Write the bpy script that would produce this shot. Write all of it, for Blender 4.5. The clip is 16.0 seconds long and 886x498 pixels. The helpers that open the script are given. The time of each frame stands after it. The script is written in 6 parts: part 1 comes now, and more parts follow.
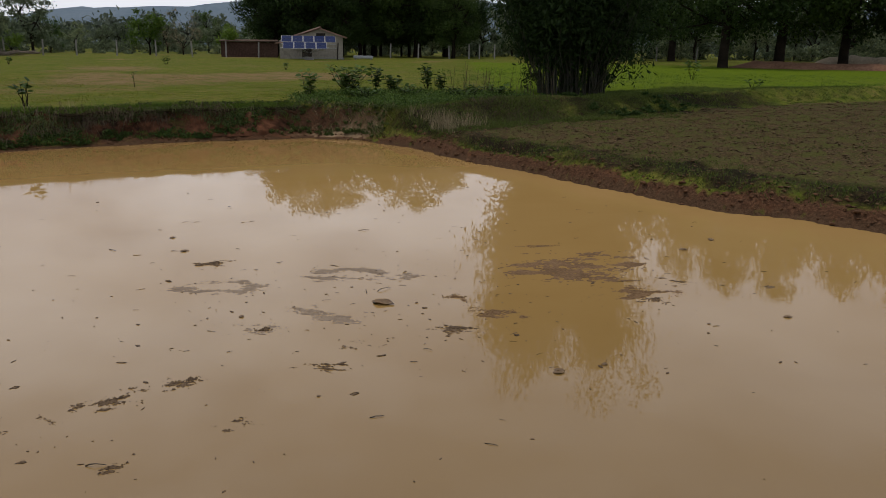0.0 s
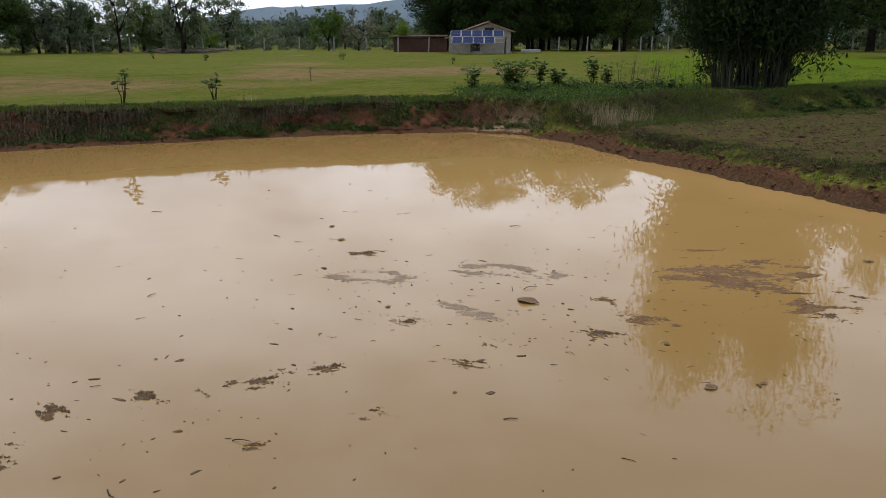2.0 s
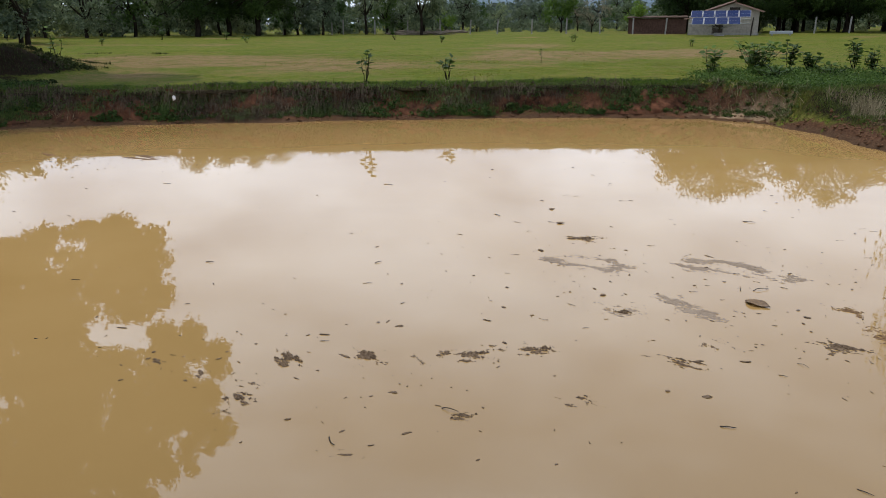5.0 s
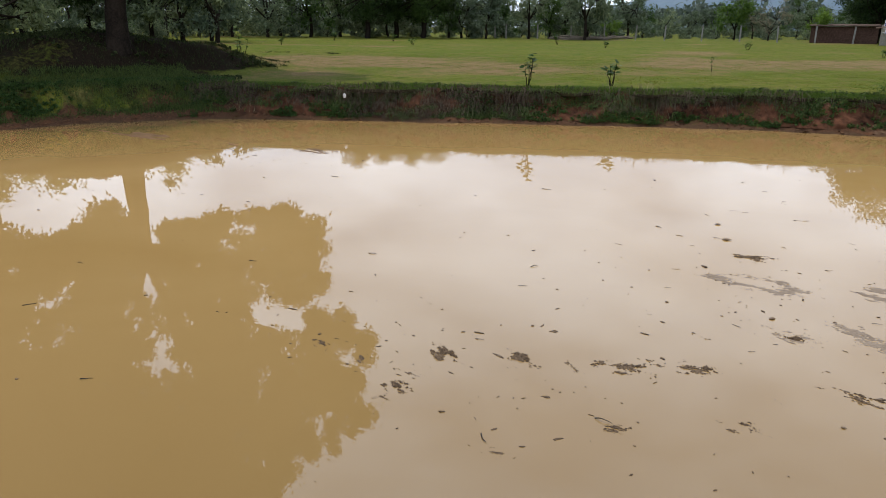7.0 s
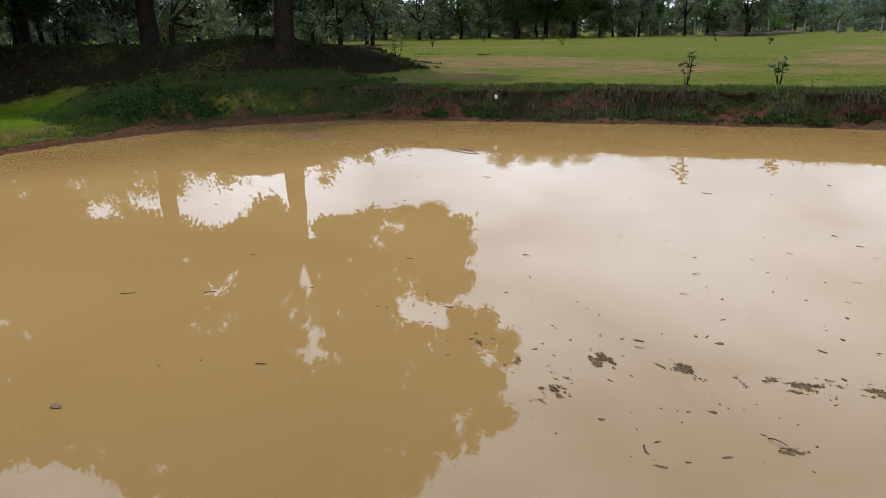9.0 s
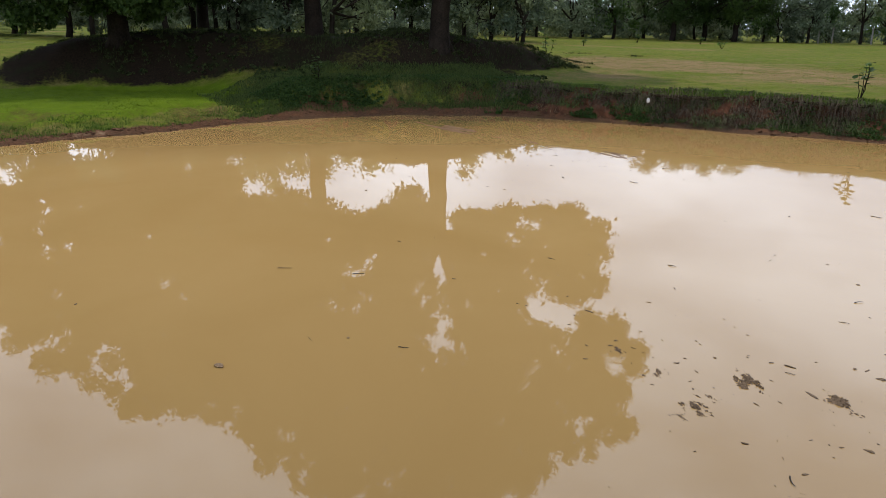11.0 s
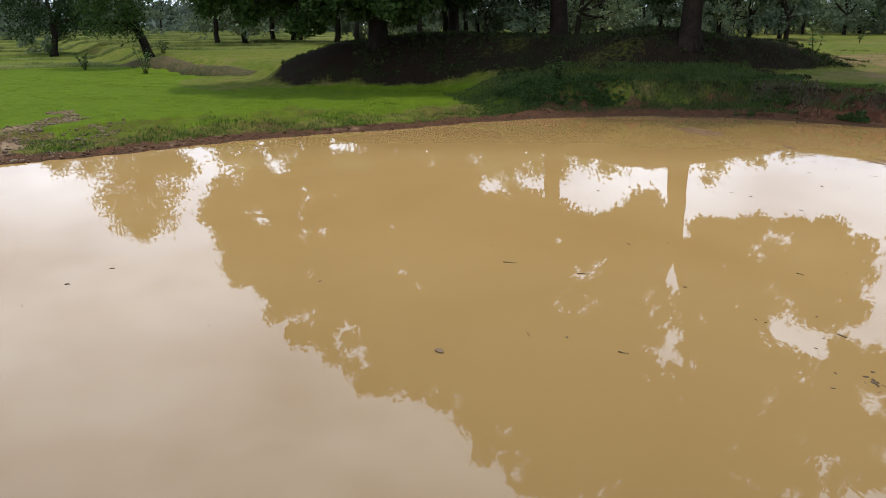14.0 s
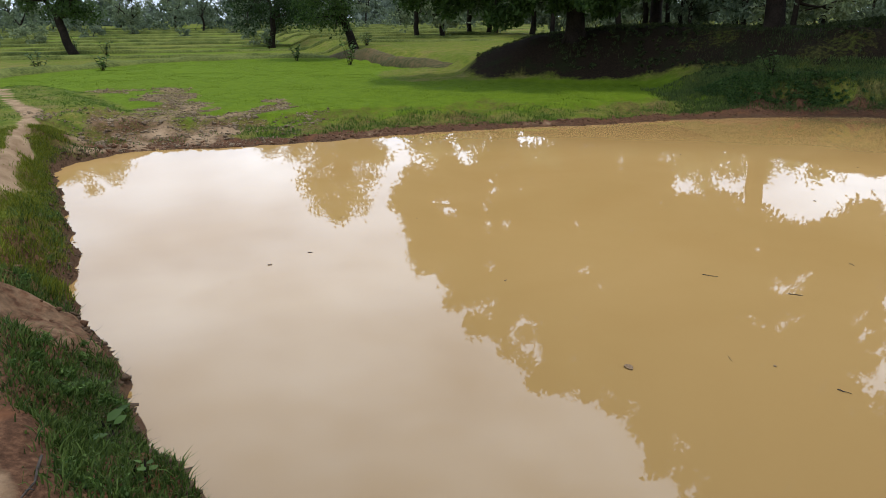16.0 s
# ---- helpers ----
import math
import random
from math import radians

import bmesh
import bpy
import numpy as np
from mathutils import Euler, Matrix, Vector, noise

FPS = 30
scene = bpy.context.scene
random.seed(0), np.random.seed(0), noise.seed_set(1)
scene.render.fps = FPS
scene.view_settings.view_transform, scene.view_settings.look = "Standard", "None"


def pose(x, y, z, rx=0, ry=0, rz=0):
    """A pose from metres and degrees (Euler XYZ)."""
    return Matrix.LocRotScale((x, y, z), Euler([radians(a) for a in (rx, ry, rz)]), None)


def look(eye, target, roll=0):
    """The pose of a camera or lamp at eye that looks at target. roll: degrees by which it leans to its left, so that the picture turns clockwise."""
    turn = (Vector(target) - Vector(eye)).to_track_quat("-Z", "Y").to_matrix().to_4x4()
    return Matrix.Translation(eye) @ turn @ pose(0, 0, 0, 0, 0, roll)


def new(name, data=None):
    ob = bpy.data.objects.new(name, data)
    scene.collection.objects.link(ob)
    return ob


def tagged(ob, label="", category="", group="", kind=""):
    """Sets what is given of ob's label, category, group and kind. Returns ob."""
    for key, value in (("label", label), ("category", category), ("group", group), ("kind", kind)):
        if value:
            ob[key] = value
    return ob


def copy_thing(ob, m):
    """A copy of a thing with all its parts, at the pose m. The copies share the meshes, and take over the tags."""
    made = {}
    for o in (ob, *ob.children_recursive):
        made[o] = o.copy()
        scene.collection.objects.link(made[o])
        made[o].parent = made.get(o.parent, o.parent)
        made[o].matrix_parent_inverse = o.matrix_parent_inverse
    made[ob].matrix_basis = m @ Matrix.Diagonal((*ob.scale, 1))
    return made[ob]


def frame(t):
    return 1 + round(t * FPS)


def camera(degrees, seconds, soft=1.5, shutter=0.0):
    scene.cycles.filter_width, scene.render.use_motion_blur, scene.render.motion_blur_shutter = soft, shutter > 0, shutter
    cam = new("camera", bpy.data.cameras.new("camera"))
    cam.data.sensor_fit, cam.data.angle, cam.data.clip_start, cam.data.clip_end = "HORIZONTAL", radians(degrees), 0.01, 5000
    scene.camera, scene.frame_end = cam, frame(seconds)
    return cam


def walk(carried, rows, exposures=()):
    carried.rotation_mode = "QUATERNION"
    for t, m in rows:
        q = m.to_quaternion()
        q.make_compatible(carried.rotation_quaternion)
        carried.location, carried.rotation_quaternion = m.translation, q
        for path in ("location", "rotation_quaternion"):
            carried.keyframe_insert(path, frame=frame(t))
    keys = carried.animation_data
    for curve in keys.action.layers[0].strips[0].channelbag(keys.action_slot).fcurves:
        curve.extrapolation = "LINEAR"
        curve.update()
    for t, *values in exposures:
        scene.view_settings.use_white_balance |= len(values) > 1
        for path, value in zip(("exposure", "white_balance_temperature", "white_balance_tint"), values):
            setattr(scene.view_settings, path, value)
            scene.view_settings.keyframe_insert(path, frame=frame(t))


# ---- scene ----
cam = camera(61.4, 16.0, soft=0.9)
PATH = [
    (0.0, 0.000, 0.000, 2.300, 74.89, -0.66, 0.00),
    (0.5, 0.013, 0.018, 2.307, 75.06, -0.56, 2.56),
    (1.0, 0.039, 0.044, 2.305, 75.03, -0.38, 6.28),
    (1.5, 0.073, 0.094, 2.303, 74.70, -0.28, 9.68),
    (2.0, 0.103, 0.125, 2.297, 74.39, 0.12, 12.47),
    (2.5, 0.134, 0.146, 2.296, 74.16, 0.28, 15.15),
    (3.0, 0.147, 0.165, 2.290, 74.12, 0.31, 18.51),
    (3.5, 0.156, 0.169, 2.290, 74.01, 0.17, 21.74),
    (4.0, 0.152, 0.145, 2.293, 73.77, 0.25, 24.41),
    (4.5, 0.110, 0.147, 2.288, 73.38, 0.44, 26.93),
    (7.0, -0.003, 0.050, 2.286, 73.45, -0.45, 41.36),
    (7.5, -0.034, 0.018, 2.281, 73.59, 0.04, 44.84),
    (8.0, -0.062, -0.006, 2.274, 73.74, 0.38, 47.73),
    (10.5, -0.127, -0.146, 2.330, 73.12, -0.13, 59.68),
    (11.0, -0.108, -0.184, 2.324, 73.22, -1.03, 63.23),
    (11.5, -0.080, -0.183, 2.320, 73.28, -0.87, 66.81),
    (12.0, -0.078, -0.167, 2.313, 73.23, -0.68, 69.62),
    (12.5, -0.090, -0.166, 2.311, 73.11, -0.42, 71.85),
    (13.0, -0.097, -0.148, 2.301, 73.16, -0.02, 75.16),
    (13.5, -0.107, -0.140, 2.292, 73.19, 0.03, 77.88),
    (14.0, -0.144, -0.122, 2.269, 73.23, 0.27, 81.21),
    (14.5, -0.236, -0.169, 2.271, 73.14, 0.76, 85.56),
    (15.0, -0.271, -0.179, 2.267, 73.09, 0.80, 89.19),
    (15.5, -0.307, -0.190, 2.263, 73.01, 0.81, 92.52),
    (16.0, -0.354, -0.194, 2.283, 72.78, 0.61, 95.46),
]
EXPOSURES = [(0.0, -0.68, 7250, 18), (1.0, -0.48, 7100, 17.5), (2.0, -0.24, 6900, 16), (3.0, -0.06, 6700, 15), (4.0, 0.02, 6550, 14.5), (8.0, 0.08, 6550, 14.5), (12.0, 0.17, 6500, 15.5), (16.0, 0.34, 6350, 13.5)]
walk(cam, [(t, pose(*p)) for t, *p in PATH], EXPOSURES)

# ---- sky and sun ----
SUN_AZ, SUN_EL = 48.0, 77.0  # degrees to the left of +y, above the horizon
world = bpy.data.worlds.new("sky")
scene.world = world
world.use_nodes = True
wn, wl = world.node_tree.nodes, world.node_tree.links
wn.clear()
w_out = wn.new("ShaderNodeOutputWorld")
w_bg = wn.new("ShaderNodeBackground")
w_sky = wn.new("ShaderNodeTexSky")
w_sky.sky_type, w_sky.sun_disc = "NISHITA", False
w_sky.sun_elevation, w_sky.sun_rotation = radians(SUN_EL), radians(-SUN_AZ)
w_sky.air_density, w_sky.dust_density = 1.2, 3.0
w_tc = wn.new("ShaderNodeTexCoord")
w_map = wn.new("ShaderNodeMapping")
w_map.inputs["Scale"].default_value = (1.0, 1.0, 2.6)
w_noise = wn.new("ShaderNodeTexNoise")
w_noise.inputs["Scale"].default_value, w_noise.inputs["Detail"].default_value, w_noise.inputs["Roughness"].default_value = 2.7, 6.0, 0.55
w_ramp = wn.new("ShaderNodeValToRGB")
w_ramp.color_ramp.elements[0].position, w_ramp.color_ramp.elements[0].color = 0.36, (0.77, 0.82, 0.92, 1)
w_ramp.color_ramp.elements[1].position, w_ramp.color_ramp.elements[1].color = 0.63, (1.46, 1.54, 1.61, 1)
w_scale = wn.new("ShaderNodeVectorMath")
w_scale.operation = "SCALE"
w_scale.inputs["Scale"].default_value = 0.12
w_mix = wn.new("ShaderNodeMixRGB")
w_mix.inputs["Fac"].default_value = 0.86
wl.new(w_tc.outputs["Generated"], w_map.inputs["Vector"])
wl.new(w_map.outputs["Vector"], w_noise.inputs["Vector"])
wl.new(w_noise.outputs["Fac"], w_ramp.inputs["Fac"])
wl.new(w_sky.outputs["Color"], w_scale.inputs[0])
wl.new(w_scale.outputs["Vector"], w_mix.inputs["Color1"])
wl.new(w_ramp.outputs["Color"], w_mix.inputs["Color2"])
# the cloud is white towards the horizon and thinner, bluer overhead
w_sep = wn.new("ShaderNodeSeparateXYZ")
w_high = wn.new("ShaderNodeValToRGB")
w_high.color_ramp.elements[0].position, w_high.color_ramp.elements[0].color = 0.33, (0.91, 0.99, 1.09, 1)
w_high.color_ramp.elements[1].position, w_high.color_ramp.elements[1].color = 0.66, (0.70, 0.81, 0.94, 1)
w_tint = wn.new("ShaderNodeMixRGB")
w_tint.blend_type, w_tint.inputs["Fac"].default_value = "MULTIPLY", 1.0
wl.new(w_tc.outputs["Generated"], w_sep.inputs[0])
wl.new(w_sep.outputs["Z"], w_high.inputs["Fac"])
wl.new(w_mix.outputs["Color"], w_tint.inputs["Color1"])
wl.new(w_high.outputs["Color"], w_tint.inputs["Color2"])
# a broad darker cloud bank hangs high to the east
w_dot = wn.new("ShaderNodeVectorMath")
w_dot.operation = "DOT_PRODUCT"
w_dot.inputs[1].default_value = (0.40, 0.66, 0.64)
w_bank = wn.new("ShaderNodeValToRGB")
w_bank.color_ramp.elements[0].position, w_bank.color_ramp.elements[0].color = 0.84, (1, 1, 1, 1)
w_bank.color_ramp.elements[1].position, w_bank.color_ramp.elements[1].color = 1.0, (0.55, 0.56, 0.58, 1)
w_cloud = wn.new("ShaderNodeMixRGB")
w_cloud.blend_type, w_cloud.inputs["Fac"].default_value = "MULTIPLY", 1.0
wl.new(w_tc.outputs["Generated"], w_dot.inputs[0])
wl.new(w_dot.outputs["Value"], w_bank.inputs["Fac"])
wl.new(w_tint.outputs["Color"], w_cloud.inputs["Color1"])
wl.new(w_bank.outputs["Color"], w_cloud.inputs["Color2"])
wl.new(w_cloud.outputs["Color"], w_bg.inputs["Color"])
w_bg.inputs["Strength"].default_value = 1.0
wl.new(w_bg.outputs["Background"], w_out.inputs["Surface"])

sun_data = bpy.data.lights.new("sun", "SUN")
sun_data.energy, sun_data.angle, sun_data.color = 1.6, radians(4.0), (1.0, 0.96, 0.88)
sun = new("sun", sun_data)
_d = Vector((-math.sin(radians(SUN_AZ)) * math.cos(radians(SUN_EL)), math.cos(radians(SUN_AZ)) * math.cos(radians(SUN_EL)), math.sin(radians(SUN_EL))))
sun.matrix_world = look(_d * 60, (0, 0, 0))


# ---- small tools ----
def hash2(ix, iy, seed):
    n = (ix.astype(np.int64) * 374761393 + iy.astype(np.int64) * 668265263 + seed * 144665) & 0x7FFFFFFF
    n = ((n ^ (n >> 13)) * 1274126177) & 0x7FFFFFFF
    return ((n ^ (n >> 16)) & 0xFFFF) / 65535.0


def vnoise(x, y, seed=0):
    """Smooth value noise, -1 to 1, one bump a metre."""
    x, y = np.asarray(x, float), np.asarray(y, float)
    ix, iy = np.floor(x), np.floor(y)
    fx, fy = x - ix, y - iy
    fx, fy = fx * fx * (3 - 2 * fx), fy * fy * (3 - 2 * fy)
    a, b = hash2(ix, iy, seed), hash2(ix + 1, iy, seed)
    c, d = hash2(ix, iy + 1, seed), hash2(ix + 1, iy + 1, seed)
    return 2 * ((a * (1 - fx) + b * fx) * (1 - fy) + (c * (1 - fx) + d * fx) * fy) - 1


def fbm(x, y, scale, octaves=4, seed=0):
    out, amp = 0, 1.0
    for k in range(octaves):
        out = out + amp * vnoise(x * scale + 17.3 * k, y * scale - 9.1 * k, seed + k)
        amp, scale = amp * 0.5, scale * 2.03
    return out


def sstep(a, b, x):
    u = np.clip((x - a) / (b - a), 0, 1)
    return u * u * (3 - 2 * u)


def polar(az, d):
    """The place d metres off, az degrees to the left of +y."""
    return -math.sin(radians(az)) * d, math.cos(radians(az)) * d


def mesh_from(name, verts, faces, material, smooth=False):
    me = bpy.data.meshes.new(name)
    me.from_pydata([tuple(v) for v in verts], [], [tuple(int(i) for i in f) for f in faces])
    me.materials.append(material)
    if smooth:
        me.polygons.foreach_set("use_smooth", np.ones(len(me.polygons), bool))
    me.update()
    return me


def fast_mesh(name, verts, quads, material, smooth=False, tris=None):
    """A mesh from arrays of quads or of triangles."""
    me = bpy.data.meshes.new(name)
    verts = np.asarray(verts, np.float32)
    f = np.asarray(quads if tris is None else tris, np.int32)
    k = f.shape[1]
    me.vertices.add(len(verts))
    me.vertices.foreach_set("co", verts.ravel())
    me.loops.add(f.size)
    me.loops.foreach_set("vertex_index", f.ravel())
    me.polygons.add(len(f))
    me.polygons.foreach_set("loop_start", np.arange(0, f.size, k, dtype=np.int32))
    me.polygons.foreach_set("loop_total", np.full(len(f), k, np.int32))
    if smooth:
        me.polygons.foreach_set("use_smooth", np.ones(len(f), bool))
    me.materials.append(material)
    me.update(calc_edges=True)
    return me


def thing(name, label, category, at=(0, 0, 0), turn=0.0, group="", kind=""):
    """An Empty at the thing's base."""
    ob = new(name)
    ob.matrix_world = pose(*at, 0, 0, turn)
    return tagged(ob, label, category, group, kind)


def part(name, data, parent, label=""):
    """One mesh under a thing or a part; data is a mesh, or (bmesh, material)."""
    if isinstance(data, tuple):
        bm, material = data
        me = bpy.data.meshes.new(name)
        bm.to_mesh(me)
        bm.free()
        me.materials.append(material)
        data = me
    ob = new(name, data)
    ob.parent = parent
    return tagged(ob, label) if label else ob


def box(bm, lo, hi, m=None, bevel=0.0):
    r = bmesh.ops.create_cube(bm, size=1)
    vs = r["verts"]
    for v in vs:
        v.co = Vector([lo[i] + (v.co[i] + 0.5) * (hi[i] - lo[i]) for i in range(3)])
    if bevel:
        es = list({e for v in vs for e in v.link_edges})
        out = bmesh.ops.bevel(bm, geom=es, offset=bevel, segments=1, affect="EDGES")
        vs = list({v for f in out["faces"] for v in f.verts} | {v for v in vs if v.is_valid})
    if m is not None:
        bmesh.ops.transform(bm, matrix=m, verts=vs)
    return bm


def box_mesh(name, lo, hi, material, bevel=0.0, m=None):
    bm = bmesh.new()
    box(bm, lo, hi, m, bevel)
    me = bpy.data.meshes.new(name)
    bm.to_mesh(me)
    bm.free()
    me.materials.append(material)
    return me


def tube(points, radii, sides=7):
    """Verts and quads of a tapered tube along points."""
    pts = np.asarray(points, float)
    n = len(pts)
    tan = np.gradient(pts, axis=0)
    tan /= np.linalg.norm(tan, axis=1)[:, None] + 1e-9
    ref = np.array([0.31, 0.95, 0.05])
    u = np.cross(tan, ref)
    u /= np.linalg.norm(u, axis=1)[:, None] + 1e-9
    v = np.cross(tan, u)
    ang = np.arange(sides) * 2 * np.pi / sides
    ring = u[:, None, :] * np.cos(ang)[None, :, None] + v[:, None, :] * np.sin(ang)[None, :, None]
    verts = (pts[:, None, :] + ring * np.asarray(radii)[:, None, None]).reshape(-1, 3)
    i = np.arange(n - 1)[:, None] * sides
    j = np.arange(sides)[None, :]
    k = (j + 1) % sides
    quads = np.stack([i + j, i + k, i + sides + k, i + sides + j], -1).reshape(-1, 4)
    return verts, quads


def join(pieces):
    """Joins (verts, faces) pieces of one face size."""
    vs, fs, o = [], [], 0
    for v, f in pieces:
        vs.append(v)
        fs.append(np.asarray(f) + o)
        o += len(v)
    return np.concatenate(vs), np.concatenate(fs)


# ---- materials ----
def material(name, rough=0.8, metal=0.0):
    m = bpy.data.materials.new(name)
    m.use_nodes = True
    nt = m.node_tree
    b = nt.nodes["Principled BSDF"]
    b.inputs["Roughness"].default_value, b.inputs["Metallic"].default_value = rough, metal
    return m, nt, b


def ramp_of(nt, fac, stops):
    r = nt.nodes.new("ShaderNodeValToRGB")
    while len(r.color_ramp.elements) < len(stops):
        r.color_ramp.elements.new(0.5)
    for e, (p, c) in zip(r.color_ramp.elements, stops):
        e.position, e.color = p, (*c, 1)
    nt.links.new(fac, r.inputs["Fac"])
    return r.outputs["Color"]


def noise_of(nt, scale, detail=4.0, rough=0.55, vector=None, distort=0.0):
    n = nt.nodes.new("ShaderNodeTexNoise")
    n.inputs["Scale"].default_value, n.inputs["Detail"].default_value = scale, detail
    n.inputs["Roughness"].default_value, n.inputs["Distortion"].default_value = rough, distort
    if vector is not None:
        nt.links.new(vector, n.inputs["Vector"])
    return n.outputs["Fac"]


def place_of(nt):
    n = nt.nodes.new("ShaderNodeTexCoord")
    return n.outputs["Object"]


def mix_of(nt, fac, a, b, blend="MIX"):
    n = nt.nodes.new("ShaderNodeMixRGB")
    n.blend_type = blend
    for key, val in (("Fac", fac), ("Color1", a), ("Color2", b)):
        if isinstance(val, bpy.types.NodeSocket):
            nt.links.new(val, n.inputs[key])
        else:
            n.inputs[key].default_value = val if key == "Fac" else (*val, 1)
    return n.outputs["Color"]


def bump_of(nt, b, height, strength=0.4, distance=0.02):
    n = nt.nodes.new("ShaderNodeBump")
    n.inputs["Strength"].default_value, n.inputs["Distance"].default_value = strength, distance
    nt.links.new(height, n.inputs["Height"])
    nt.links.new(n.outputs["Normal"], b.inputs["Normal"])


def plain(name, dark, light, scale=8.0, rough=0.8, metal=0.0, bump=0.3, detail=5.0, distance=0.01):
    """A surface that wanders between two colours at two scales, with fine relief."""
    m, nt, b = material(name, rough, metal)
    if rough > 0.75:
        b.inputs["Specular IOR Level"].default_value = 0.08
    pos = place_of(nt)
    fine, broad = noise_of(nt, scale * 4, detail, 0.6, pos), noise_of(nt, scale * 0.4, 3.0, 0.5, pos)
    add = nt.nodes.new("ShaderNodeMath")
    add.operation, add.inputs[2].default_value = "MULTIPLY_ADD", 0.0
    nt.links.new(fine, add.inputs[0])
    add.inputs[1].default_value = 0.55
    scl = nt.nodes.new("ShaderNodeMath")
    scl.operation = "MULTIPLY"
    nt.links.new(broad, scl.inputs[0])
    scl.inputs[1].default_value = 0.45
    nt.links.new(scl.outputs[0], add.inputs[2])
    nt.links.new(ramp_of(nt, add.outputs[0], [(0.36, dark), (0.62, light)]), b.inputs["Base Color"])
    if bump:
        bump_of(nt, b, fine, bump, distance)
    return m


def leaf_material(name, dark, light, through_light=0.35, rough=0.55, objectwise=True):
    """Leaves: each one its own shade, part of the light comes through."""
    m, nt, b = material(name, rough)
    geo = nt.nodes.new("ShaderNodeNewGeometry")
    col = ramp_of(nt, geo.outputs["Random Per Island"], [(0.0, dark), (0.7, light), (1.0, [c * 1.25 for c in light])])
    if objectwise:
        info = nt.nodes.new("ShaderNodeObjectInfo")
        col = mix_of(nt, 0.75, col, ramp_of(nt, info.outputs["Random"], [(0.0, (0.50, 0.56, 0.60)), (0.5, (0.9, 0.92, 0.88)), (1.0, (1.45, 1.40, 1.15))]), "MULTIPLY")
    nt.links.new(col, b.inputs["Base Color"])
    b.inputs["Specular IOR Level"].default_value = 0.12
    tr = nt.nodes.new("ShaderNodeBsdfTranslucent")
    nt.links.new(col, tr.inputs["Color"])
    mx = nt.nodes.new("ShaderNodeMixShader")
    mx.inputs["Fac"].default_value = through_light
    nt.links.new(b.outputs["BSDF"], mx.inputs[1])
    nt.links.new(tr.outputs["BSDF"], mx.inputs[2])
    nt.links.new(mx.outputs["Shader"], nt.nodes["Material Output"].inputs["Surface"])
    return m


